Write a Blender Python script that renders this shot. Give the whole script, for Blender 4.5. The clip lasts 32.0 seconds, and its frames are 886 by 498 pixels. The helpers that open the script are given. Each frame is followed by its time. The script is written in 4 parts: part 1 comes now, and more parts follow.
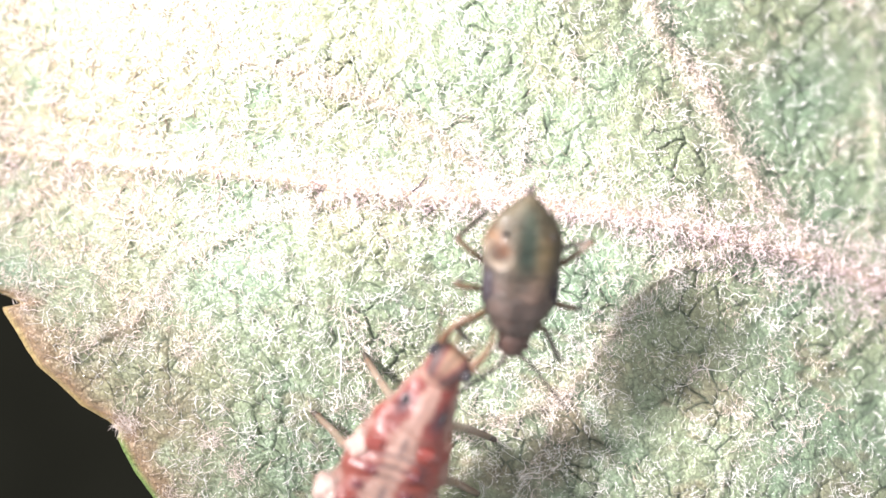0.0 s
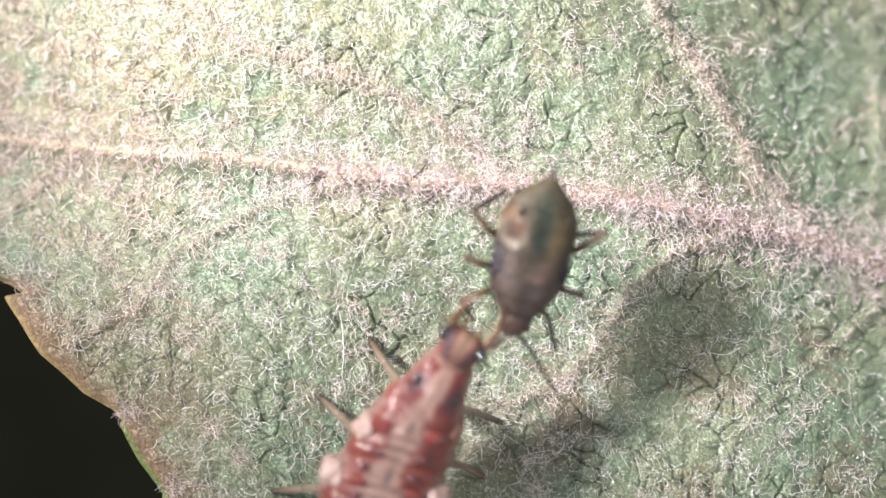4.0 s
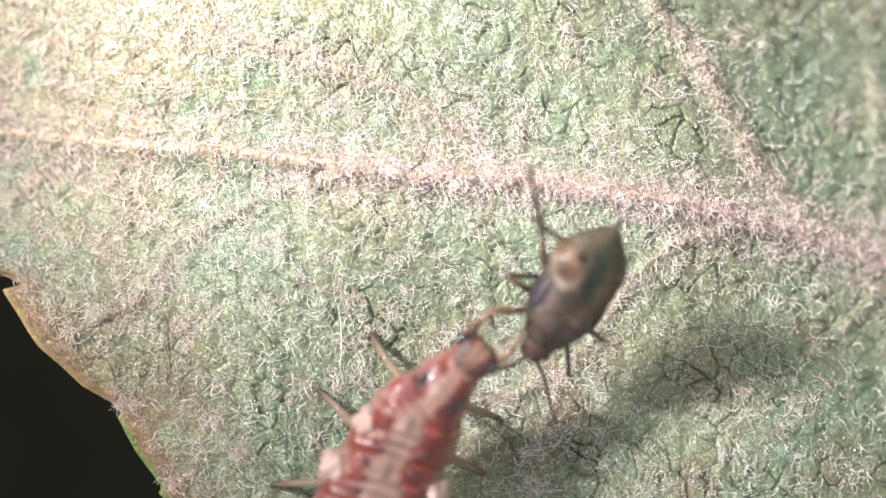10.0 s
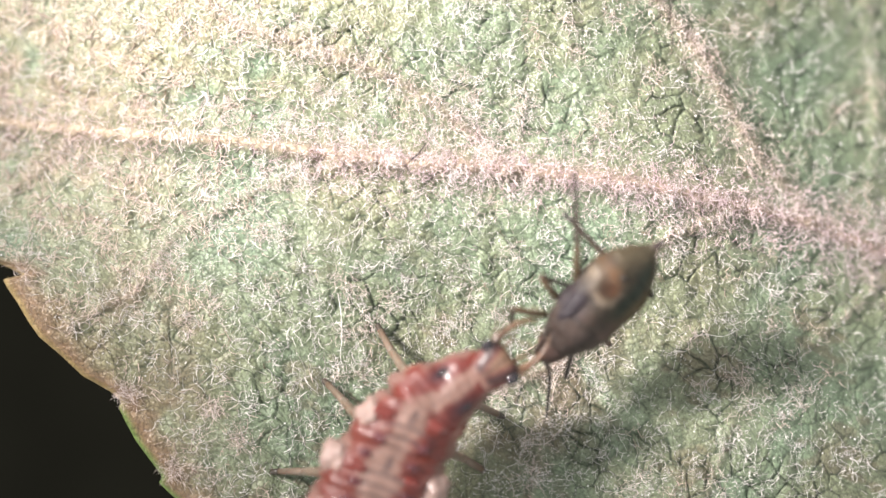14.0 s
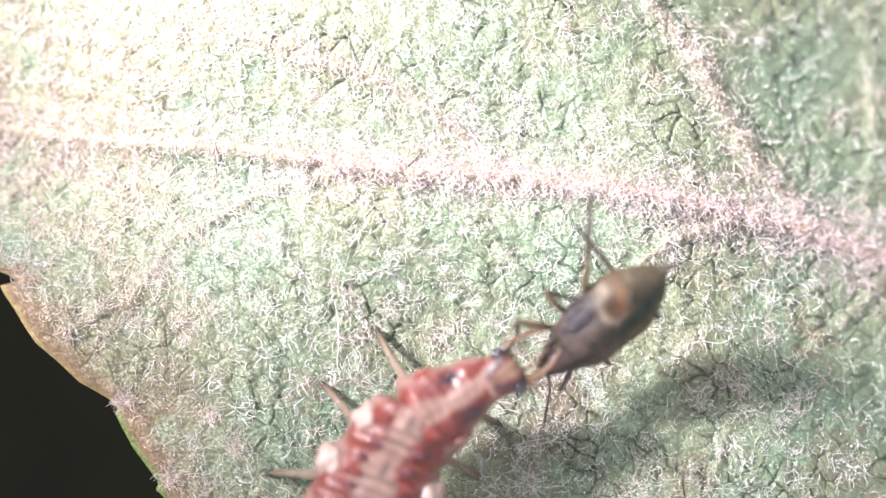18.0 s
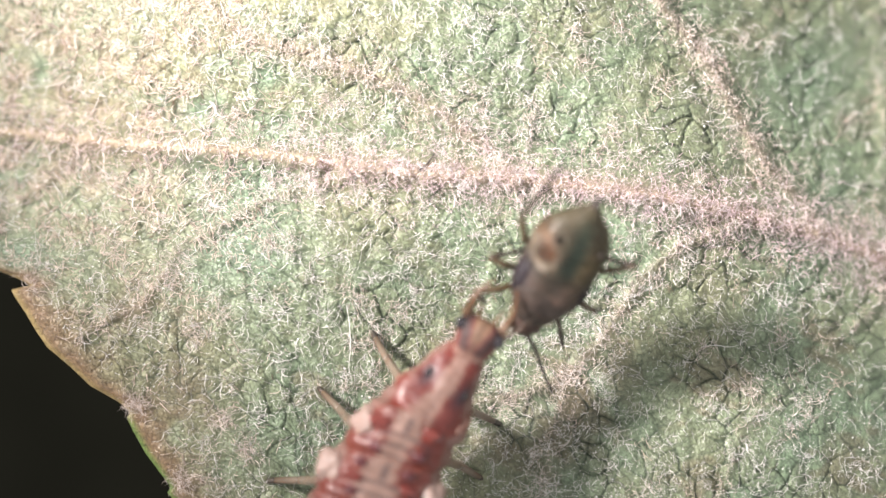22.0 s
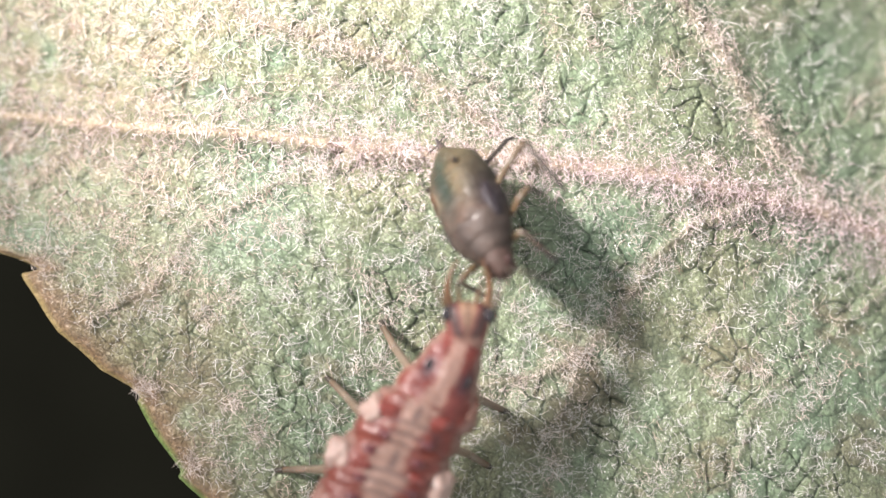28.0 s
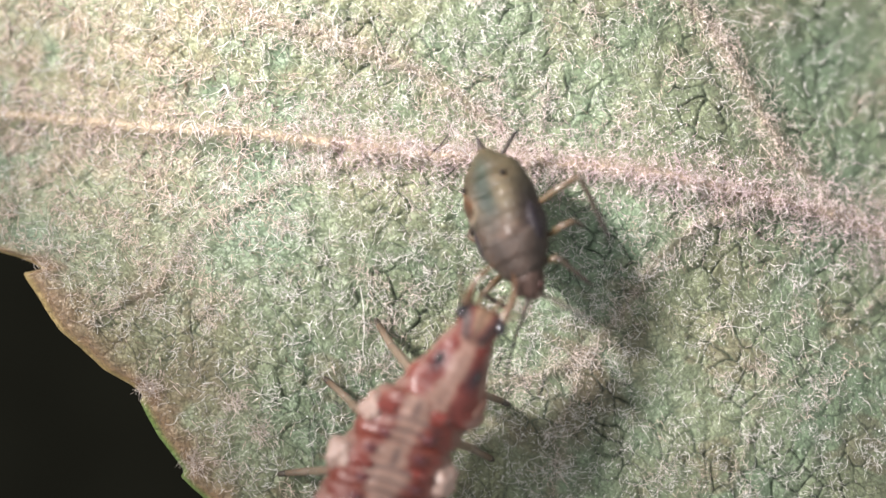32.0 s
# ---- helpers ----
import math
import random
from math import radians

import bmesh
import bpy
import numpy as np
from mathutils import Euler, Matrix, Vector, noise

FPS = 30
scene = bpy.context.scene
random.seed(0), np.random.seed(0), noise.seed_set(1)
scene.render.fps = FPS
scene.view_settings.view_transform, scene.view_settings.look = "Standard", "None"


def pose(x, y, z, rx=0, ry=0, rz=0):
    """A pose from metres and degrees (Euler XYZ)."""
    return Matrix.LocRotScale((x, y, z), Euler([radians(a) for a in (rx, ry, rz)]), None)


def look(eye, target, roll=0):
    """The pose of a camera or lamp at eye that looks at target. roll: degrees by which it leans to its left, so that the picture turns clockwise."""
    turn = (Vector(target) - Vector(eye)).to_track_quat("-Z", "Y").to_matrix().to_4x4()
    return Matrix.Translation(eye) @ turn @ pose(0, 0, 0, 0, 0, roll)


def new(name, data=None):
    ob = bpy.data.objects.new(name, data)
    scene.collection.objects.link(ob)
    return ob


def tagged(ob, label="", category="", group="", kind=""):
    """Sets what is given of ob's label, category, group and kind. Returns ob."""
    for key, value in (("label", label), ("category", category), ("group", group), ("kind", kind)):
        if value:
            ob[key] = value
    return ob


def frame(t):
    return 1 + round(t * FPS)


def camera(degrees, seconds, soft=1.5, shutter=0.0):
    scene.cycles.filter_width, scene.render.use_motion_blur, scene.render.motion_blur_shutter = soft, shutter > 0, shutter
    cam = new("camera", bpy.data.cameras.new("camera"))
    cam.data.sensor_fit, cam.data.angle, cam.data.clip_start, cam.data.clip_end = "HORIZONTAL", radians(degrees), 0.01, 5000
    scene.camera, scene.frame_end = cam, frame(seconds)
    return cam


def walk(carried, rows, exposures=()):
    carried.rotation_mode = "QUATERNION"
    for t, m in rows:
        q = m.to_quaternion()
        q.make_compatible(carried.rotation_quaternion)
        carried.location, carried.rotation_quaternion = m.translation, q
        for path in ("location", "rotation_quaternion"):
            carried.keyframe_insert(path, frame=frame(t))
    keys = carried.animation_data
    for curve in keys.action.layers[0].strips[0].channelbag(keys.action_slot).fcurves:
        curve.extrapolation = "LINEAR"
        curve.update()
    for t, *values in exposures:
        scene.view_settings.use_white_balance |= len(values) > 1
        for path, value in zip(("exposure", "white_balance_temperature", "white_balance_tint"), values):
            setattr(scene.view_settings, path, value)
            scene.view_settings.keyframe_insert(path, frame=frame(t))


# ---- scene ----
cam = camera(30, 32.0, soft=1.5)
cam.data.dof.use_dof = True
cam.data.dof.focus_distance = 0.0220
cam.data.dof.aperture_fstop = 62
walk(cam, [
    (0, pose(-0.0000184, 0.0002439, 0.0218813, 0.0236, -0.0154, 0.3596)),
    (0.5, pose(-0.0000193, 0.0002239, 0.0218702, 0.0201, -0.0121, 0.2939)),
    (1, pose(-0.0000191, 0.0002024, 0.0218554, 0.0201, -0.0027, 0.2352)),
    (2, pose(-0.0000187, 0.0001542, 0.0218563, 0.0235, 0.0189, 0.1347)),
    (3, pose(-0.0000131, 0.0001062, 0.0218767, 0.0070, 0.0367, 0.0457)),
    (3.5, pose(-0.0000107, 0.0000825, 0.0218802, 0.0029, 0.0537, -0.0210)),
    (5.5, pose(-0.0000111, 0.0000197, 0.0218982, -0.0110, 0.0614, -0.0478)),
    (6, pose(-0.0000165, 0.0000142, 0.0218783, -0.0077, 0.0355, -0.0376)),
    (7, pose(-0.0000140, 0.0000135, 0.0218772, 0.0011, 0.0064, -0.0048)),
    (8, pose(-0.0000119, 0.0000188, 0.0218826, -0.0029, -0.0196, 0.0115)),
    (9, pose(-0.0000003, -0.0000005, 0.0219048, -0.0027, -0.0008, -0.0056)),
    (10, pose(-0.0000016, -0.0000328, 0.0219119, -0.0096, 0.0060, -0.0431)),
    (11, pose(-0.0000013, -0.0000701, 0.0219105, -0.0090, 0.0160, -0.0854)),
    (12, pose(-0.0000035, -0.0001071, 0.0219228, -0.0132, 0.0042, -0.0856)),
    (13, pose(0.0000009, -0.0001437, 0.0219289, -0.0158, 0.0172, -0.0886)),
    (14, pose(-0.0000081, -0.0001709, 0.0219226, -0.0145, -0.0010, -0.0857)),
    (14.5, pose(-0.0000127, -0.0001745, 0.0218993, -0.0099, -0.0162, -0.0884)),
    (16.5, pose(0.0000312, -0.0001218, 0.0219092, -0.0205, 0.0211, -0.0457)),
    (17, pose(0.0000344, -0.0001107, 0.0219018, -0.0118, 0.0072, -0.0686)),
    (18, pose(0.0000405, -0.0000870, 0.0219252, -0.0053, 0.0130, -0.0519)),
    (18.5, pose(0.0000296, -0.0000637, 0.0219117, -0.0049, 0.0029, -0.0208)),
    (19, pose(0.0000195, -0.0000458, 0.0219033, -0.0037, 0.0022, -0.0512)),
    (20, pose(0.0000119, -0.0000322, 0.0219083, 0.0001, 0.0289, -0.0662)),
    (20.5, pose(-0.0000051, -0.0000289, 0.0219055, 0.0020, 0.0435, -0.0700)),
    (21, pose(-0.0000319, -0.0000291, 0.0219028, 0.0030, 0.0561, -0.0717)),
    (22, pose(-0.0000931, -0.0000382, 0.0219121, 0.0055, 0.0695, -0.0930)),
    (22.5, pose(-0.0001180, -0.0000666, 0.0219145, 0.0032, 0.0715, -0.1056)),
    (23, pose(-0.0001327, -0.0001341, 0.0219153, -0.0033, 0.0756, -0.1396)),
    (23.5, pose(-0.0001363, -0.0002150, 0.0219205, -0.0120, 0.0865, -0.1949)),
    (24, pose(-0.0001378, -0.0002624, 0.0219276, -0.0191, 0.0931, -0.2495)),
    (25, pose(-0.0001476, -0.0002744, 0.0219364, -0.0314, 0.0929, -0.2936)),
    (25.5, pose(-0.0001506, -0.0002734, 0.0219358, -0.0348, 0.0950, -0.3019)),
    (27.5, pose(-0.0002041, -0.0002672, 0.0219020, -0.0191, 0.0826, -0.2699)),
    (28, pose(-0.0002191, -0.0002609, 0.0218893, -0.0264, 0.0949, -0.2913)),
    (29, pose(-0.0002455, -0.0002586, 0.0218827, -0.0259, 0.1228, -0.2899)),
    (30, pose(-0.0002588, -0.0002655, 0.0218820, -0.0231, 0.1293, -0.2902)),
    (31, pose(-0.0002626, -0.0002738, 0.0218757, -0.0212, 0.1248, -0.2837)),
    (32, pose(-0.0002683, -0.0002793, 0.0218300, -0.0037, 0.0927, -0.2824)),
], exposures=[
    (0, 0.68, 6370, 10.9), (0.3, 0.5, 6370, 10.9), (0.7, 0.1, 6420, 10.9), (1.0, 0.0, 6570, 10.9), (3, 0.0, 6420, 10.9), (6, 0.0, 6370, 10.9), (7.4, 0.02, 6370, 10.9),
    (8, -0.14, 6220, 12.9), (8.5, 0.03, 6470, 10.9), (9, 0.05, 6570, 10.9), (14, 0.04, 6670, 10.9), (16.5, -0.08, 6170, 14.9), (17, -0.12, 6120, 15.9), (17.6, 0.0, 6120, 14.9),
    (18, 0.5, 6170, 14.9), (18.3, 0.42, 6270, 14.9), (18.8, 0.05, 6570, 12.9), (20, 0.0, 6600, 8.9), (22, -0.01, 6670, 9.9), (23, -0.04, 6670, 9.9), (24.5, 0.0, 6640, 9.9), (28, 0.03, 6620, 9.9), (31.5, 0.03, 6620, 9.9), (32, -0.26, 6620, 7.9)])

# ---- light: one torch beam from the upper side, dim room all round ----
MM = 0.001
world = bpy.data.worlds.new("room_light")
scene.world = world
world.use_nodes = True
sky = world.node_tree.nodes["Background"]
sky.inputs["Color"].default_value = (0.94, 0.945, 0.95, 1)
sky.inputs["Strength"].default_value = 0.88

torch_data = bpy.data.lights.new("torch", "SPOT")
torch_data.energy = 0.460
torch_data.color = (1.0, 0.938, 0.922)
torch_data.shadow_soft_size = 3.6 * MM
torch_data.spot_size = radians(23.4)
torch_data.spot_blend = 1.0
torch = new("torch", torch_data)
torch.matrix_world = look((-32.6 * MM, 18.25 * MM, 29.2 * MM), (0.3 * MM, 4.15 * MM, 0))


# ---- materials ----
def shader(name):
    m = bpy.data.materials.new(name)
    m.use_nodes = True
    return m, m.node_tree.nodes, m.node_tree.links, m.node_tree.nodes["Principled BSDF"]


def pigment_material(name, rough=0.4, coat=0.0, grain=9000, fine=40000, amount=0.3, bump=0.15, through_light=0.0, specular=0.5, cracks=0.0):
    """Colour from the pigment drawn on the mesh, mottled at two scales, with fine relief."""
    m, n, k, p = shader(name)
    a = n.new("ShaderNodeVertexColor")
    a.layer_name = "pigment"
    co = n.new("ShaderNodeTexCoord")
    big, small = n.new("ShaderNodeTexNoise"), n.new("ShaderNodeTexNoise")
    for tex, s in ((big, grain), (small, fine)):
        tex.inputs["Scale"].default_value = s
        tex.inputs["Detail"].default_value = 3
        k.new(co.outputs["Object"], tex.inputs["Vector"])
    mix = n.new("ShaderNodeMath")
    mix.operation = "MULTIPLY_ADD"
    k.new(big.outputs["Fac"], mix.inputs[0])
    mix.inputs[1].default_value = 2 * amount
    mix.inputs[2].default_value = 1 - amount
    mix2 = n.new("ShaderNodeMath")
    mix2.operation = "MULTIPLY_ADD"
    k.new(small.outputs["Fac"], mix2.inputs[0])
    mix2.inputs[1].default_value = amount
    mix2.inputs[2].default_value = 1 - amount / 2
    mul = n.new("ShaderNodeMath")
    mul.operation = "MULTIPLY"
    k.new(mix.outputs[0], mul.inputs[0])
    k.new(mix2.outputs[0], mul.inputs[1])
    sc = n.new("ShaderNodeVectorMath")
    sc.operation = "SCALE"
    k.new(a.outputs["Color"], sc.inputs[0])
    k.new(mul.outputs[0], sc.inputs["Scale"])
    top = sc
    # crack colour darkened as shade, besides the bump below
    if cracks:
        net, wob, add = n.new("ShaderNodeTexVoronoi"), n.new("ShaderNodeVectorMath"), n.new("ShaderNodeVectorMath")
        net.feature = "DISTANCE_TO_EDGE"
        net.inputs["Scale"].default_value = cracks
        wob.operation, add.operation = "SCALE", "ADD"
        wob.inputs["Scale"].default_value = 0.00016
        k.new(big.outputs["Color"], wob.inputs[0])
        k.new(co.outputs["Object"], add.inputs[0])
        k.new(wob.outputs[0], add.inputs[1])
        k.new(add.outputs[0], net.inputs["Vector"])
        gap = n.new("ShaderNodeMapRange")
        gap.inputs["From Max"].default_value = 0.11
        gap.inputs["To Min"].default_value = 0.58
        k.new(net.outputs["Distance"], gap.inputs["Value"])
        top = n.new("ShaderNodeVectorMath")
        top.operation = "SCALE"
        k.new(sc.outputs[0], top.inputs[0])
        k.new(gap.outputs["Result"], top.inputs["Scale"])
    k.new(top.outputs[0], p.inputs["Base Color"])
    p.inputs["Roughness"].default_value = rough
    p.inputs["Coat Weight"].default_value = coat
    p.inputs["Coat Roughness"].default_value = 0.12
    p.inputs["Specular IOR Level"].default_value = specular
    if through_light:
        p.inputs["Subsurface Weight"].default_value = through_light
        p.inputs["Subsurface Scale"].default_value = 0.00012
        p.inputs["Subsurface Radius"].default_value = (1.0, 0.45, 0.3)
    b = n.new("ShaderNodeBump")
    b.inputs["Strength"].default_value = bump
    b.inputs["Distance"].default_value = 0.00003
    k.new(small.outputs["Fac"], b.inputs["Height"])
    k.new(b.outputs["Normal"], p.inputs["Normal"])
    if cracks:
        e = n.new("ShaderNodeBump")
        e.inputs["Strength"].default_value = 0.8
        e.inputs["Distance"].default_value = 0.000025
        k.new(gap.outputs["Result"], e.inputs["Height"])
        k.new(e.outputs["Normal"], b.inputs["Normal"])
    return m


def plain_material(name, colour, rough=0.4, vary=0.3, scale=20000, coat=0.0, transmit=0.0):
    m, n, k, p = shader(name)
    co, tex, ramp = n.new("ShaderNodeTexCoord"), n.new("ShaderNodeTexNoise"), n.new("ShaderNodeValToRGB")
    k.new(co.outputs["Object"], tex.inputs["Vector"])
    tex.inputs["Scale"].default_value = scale
    tex.inputs["Detail"].default_value = 4
    k.new(tex.outputs["Fac"], ramp.inputs["Fac"])
    ramp.color_ramp.elements[0].position, ramp.color_ramp.elements[1].position = 0.3, 0.7
    ramp.color_ramp.elements[0].color = (*[c * (1 - vary) for c in colour], 1)
    ramp.color_ramp.elements[1].color = (*[min(1, c * (1 + vary)) for c in colour], 1)
    k.new(ramp.outputs["Color"], p.inputs["Base Color"])
    p.inputs["Roughness"].default_value = rough
    p.inputs["Coat Weight"].default_value = coat
    p.inputs["Coat Roughness"].default_value = 0.06
    p.inputs["Transmission Weight"].default_value = transmit
    return m


def hair_material(name, dark, light, rough=0.2):
    """Fine plant hairs, each strand a little different."""
    m, n, k, p = shader(name)
    g, ramp = n.new("ShaderNodeNewGeometry"), n.new("ShaderNodeValToRGB")
    k.new(g.outputs["Random Per Island"], ramp.inputs["Fac"])
    ramp.color_ramp.elements[0].color = (*dark, 1)
    ramp.color_ramp.elements[1].color = (*light, 1)
    mid = ramp.color_ramp.elements.new(0.16)
    mid.color = (*[0.22 * a + 0.72 * b for a, b in zip(dark, light)], 1)
    k.new(ramp.outputs["Color"], p.inputs["Base Color"])
    p.inputs["Roughness"].default_value = rough
    p.inputs["Specular IOR Level"].default_value = 0.8
    t = n.new("ShaderNodeBsdfTranslucent")
    k.new(ramp.outputs["Color"], t.inputs["Color"])
    mix = n.new("ShaderNodeMixShader")
    mix.inputs["Fac"].default_value = 0.14
    k.new(p.outputs[0], mix.inputs[1])
    k.new(t.outputs[0], mix.inputs[2])
    k.new(mix.outputs[0], n["Material Output"].inputs["Surface"])
    return m


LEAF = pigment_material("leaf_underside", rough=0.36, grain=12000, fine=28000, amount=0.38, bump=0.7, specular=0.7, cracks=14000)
HAIR_PALE = hair_material("pale_hair", (0.27, 0.22, 0.17), (0.92, 0.89, 0.87))
HAIR_TAN = hair_material("tan_hair", (0.18, 0.11, 0.08), (0.82, 0.68, 0.60))
HAIR_PINK = hair_material("pink_hair", (0.22, 0.10, 0.10), (0.95, 0.79, 0.82))
HAIR_BEIGE = hair_material("beige_hair", (0.22, 0.12, 0.09), (0.93, 0.82, 0.76))
# unlit darkness put into the colour: near-black, mottled, without gloss
DARK = plain_material("painted_dark", (0.0135, 0.0132, 0.0098), rough=1.0, vary=0.8, scale=38)
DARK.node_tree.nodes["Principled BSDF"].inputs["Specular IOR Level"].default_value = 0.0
APHID_SKIN = pigment_material("aphid_skin", specular=0.3, rough=0.5, coat=0.05, grain=5000, fine=22000, amount=0.42, bump=0.8, through_light=0.06)
LARVA_SKIN = pigment_material("larva_skin", rough=0.50, coat=0.10, grain=4500, fine=15000, amount=0.24, bump=0.45, through_light=0.1)
HEAD_SKIN = pigment_material("larva_head_skin", rough=0.55, coat=0.08, grain=7000, fine=22000, amount=0.35, bump=0.5, through_light=0.08)
LEG_SKIN = pigment_material("leg_skin", rough=0.35, coat=0.3, grain=9000, fine=40000, amount=0.25, bump=0.2, through_light=0.2)
BAR_SKIN = pigment_material("larva_bar_skin", rough=0.3, coat=0.8, grain=6000, fine=18000, amount=0.2, bump=0.3, through_light=0.1)
EYE_BLACK = plain_material("eye_black", (0.012, 0.008, 0.012), rough=0.12, coat=1.0)
EYE_RED = plain_material("eye_red", (0.03, 0.007, 0.006), rough=0.3, coat=0.4)
BRISTLE = plain_material("bristle_brown", (0.12, 0.08, 0.05), rough=0.4)


# ---- small tools ----
def v_smooth(a, b, x):
    t = np.clip((x - a) / (b - a), 0, 1)
    return t * t * (3 - 2 * t)


def mesh_from(name, verts, faces, material, colours=None):
    me = bpy.data.meshes.new(name)
    me.from_pydata([tuple(v) for v in verts], [], faces)
    me.materials.append(material)
    me.polygons.foreach_set("use_smooth", [True] * len(me.polygons))
    if colours is not None:
        at = me.color_attributes.new("pigment", "FLOAT_COLOR", "POINT")
        c = np.ones((len(verts), 4), dtype=np.float32)
        c[:, :3] = colours
        at.data.foreach_set("color", c.ravel())
    me.update()
    return me


def part(name, me, parent, label=""):
    ob = new(name, me)
    ob.parent = parent
    return tagged(ob, label) if label else ob


def loft(name, stations, material, paint, around=36, along=40, power=2.2, flat=0.8, lumps=0.0, seed=1, ripple=0.0, pitch=0.13):
    """A rounded body: stations of (y, half width, half height, centre z, centre x) in millimetres."""
    st = np.array(stations, dtype=float)
    u = np.linspace(0, 1, along)
    s = np.r_[0, np.cumsum(np.hypot(np.diff(st[:, 0]), np.diff(st[:, 1])))]
    s /= s[-1]
    ring = [np.interp(u, s, st[:, i]) for i in range(5)]
    for r in ring[1:]:
        r[1:-1] = 0.25 * r[:-2] + 0.5 * r[1:-1] + 0.25 * r[2:]
    th = np.linspace(0, 2 * math.pi, around, endpoint=False)
    c, d = np.cos(th), np.sin(th)
    cx, dz = np.sign(c) * np.abs(c) ** (2 / power), np.sign(d) * np.abs(d) ** (2 / power)
    dz = np.where(dz < 0, dz * flat, dz)
    Y = np.repeat(ring[0][:, None], around, 1)
    X = ring[4][:, None] + ring[1][:, None] * cx[None]
    Z = ring[3][:, None] + ring[2][:, None] * dz[None]
    if lumps:
        for i in range(along):
            for j in range(around):
                f = 1 + lumps * noise.noise((X[i, j] * 4 + seed, Y[i, j] * 4, Z[i, j] * 4))
                X[i, j] = ring[4][i] + (X[i, j] - ring[4][i]) * f
                Z[i, j] = ring[3][i] + (Z[i, j] - ring[3][i]) * f
    if ripple:
        fold = np.sin(2 * math.pi * (Y + 0.03 * np.sin(X * 9 + seed)) / pitch) * np.clip(dz, 0, 1)[None]
        Z = Z + ripple * fold
    side = np.repeat(cx[None], along, 0)
    up = np.repeat(dz[None], along, 0)
    colours = paint(X.ravel(), Y.ravel(), side.ravel(), up.ravel())
    verts = np.stack([X.ravel(), Y.ravel(), Z.ravel()], 1) * MM
    faces = []
    for i in range(along - 1):
        for j in range(around):
            a, b = i * around + j, i * around + (j + 1) % around
            faces.append((a, a + around, b + around, b))
    faces.append(tuple(range(around)))
    faces.append(tuple(reversed(range((along - 1) * around, along * around))))
    return mesh_from(name, verts, faces, material, colours)


def spline(points, steps):
    p = np.array(points, dtype=float)
    if len(p) == 2:
        return p[0] + (p[1] - p[0]) * np.linspace(0, 1, steps)[:, None]
    q = np.vstack([2 * p[0] - p[1], p, 2 * p[-1] - p[-2]])
    out = []
    n = len(p) - 1
    for x in np.linspace(0, n - 1e-6, steps):
        i = int(x)
        t = x - i
        a, b, c, d = q[i:i + 4]
        out.append(0.5 * (2 * b + (c - a) * t + (2 * a - 5 * b + 4 * c - d) * t * t + (3 * b - a - 3 * c + d) * t ** 3))
    return np.array(out)


def tube(name, points, radii, material, colour_a=None, colour_b=None, around=10, steps=14):
    """A tapered limb along points (millimetres), coloured from one end to the other."""
    p = spline(points, steps)
    r = np.interp(np.linspace(0, 1, steps), np.linspace(0, 1, len(radii)), radii)
    verts, faces = [], []
    for i in range(steps):
        t = Vector(p[min(i + 1, steps - 1)] - p[max(i - 1, 0)]).normalized()
        a = t.cross(Vector((0.13, 0.31, 1))).normalized()
        b = t.cross(a)
        for j in range(around):
            h = 2 * math.pi * j / around
            verts.append((Vector(p[i]) + (a * math.cos(h) + b * math.sin(h)) * r[i]) * MM)
    for i in range(steps - 1):
        for j in range(around):
            x, y = i * around + j, i * around + (j + 1) % around
            faces.append((x, y, y + around, x + around))
    faces.append(tuple(reversed(range(around))))
    faces.append(tuple(range((steps - 1) * around, steps * around)))
    col = None
    if colour_a is not None:
        f = np.repeat(np.linspace(0, 1, steps), around)[:, None]
        col = np.array(colour_a) * (1 - f) + np.array(colour_b) * f
    return mesh_from(name, verts, faces, material, col)


def blob(name, centre, radii, material, colour=None, rings=10, around=14, lump=0.0, stain=None):
    verts, faces = [], []
    for i in range(rings + 1):
        a = math.pi * (0.02 + 0.96 * i / rings)
        for j in range(around):
            b = 2 * math.pi * j / around
            d = Vector((math.sin(a) * math.cos(b), math.sin(a) * math.sin(b), math.cos(a)))
            f = 1 + lump * noise.noise(d * 2.1 + Vector(centre) * 5)
            verts.append((centre[0] + d.x * radii[0] * f, centre[1] + d.y * radii[1] * f, centre[2] + d.z * radii[2] * f))
    for i in range(rings):
        for j in range(around):
            x, y = i * around + j, i * around + (j + 1) % around
            faces.append((x, x + around, y + around, y))
    faces.append(tuple(range(around)))
    faces.append(tuple(reversed(range(rings * around, (rings + 1) * around))))
    v = np.array(verts) * MM
    if colour is None:
        return mesh_from(name, v, faces, material)
    c = np.tile(np.array(colour), (len(v), 1))
    if stain:
        f = np.array([noise.noise((a * 4600, b * 4600, d * 4600)) for a, b, d in v])
        f = v_smooth(-0.05, 0.35, f)[:, None] * 0.85
        c = c * (1 - f) + np.array(stain) * f
    return mesh_from(name, v, faces, material, c)


def hold(x, y, z, yaw, pitch, roll):
    """A hold of an insect or a limb: millimetres; yaw names the way its y axis points, then it pitches and rolls."""
    return (Matrix.Translation((x * MM, y * MM, z * MM)) @ Matrix.Rotation(radians(yaw - 90), 4, "Z")
            @ Matrix.Rotation(radians(pitch), 4, "X") @ Matrix.Rotation(radians(roll), 4, "Y"))


def swing(joint, turn, dip=0):
    """A limb turned about its joint, and dipped about the body's length."""
    return Matrix.Translation(Vector(joint) * MM) @ Matrix.Rotation(radians(dip), 4, "Y") @ Matrix.Rotation(radians(turn), 4, "Z")


# ---- the leaf: plan drawn in picture pixels, kept in millimetres, x along, y across ----
K = 0.0074843   # picture pixel to millimetres on the leaf


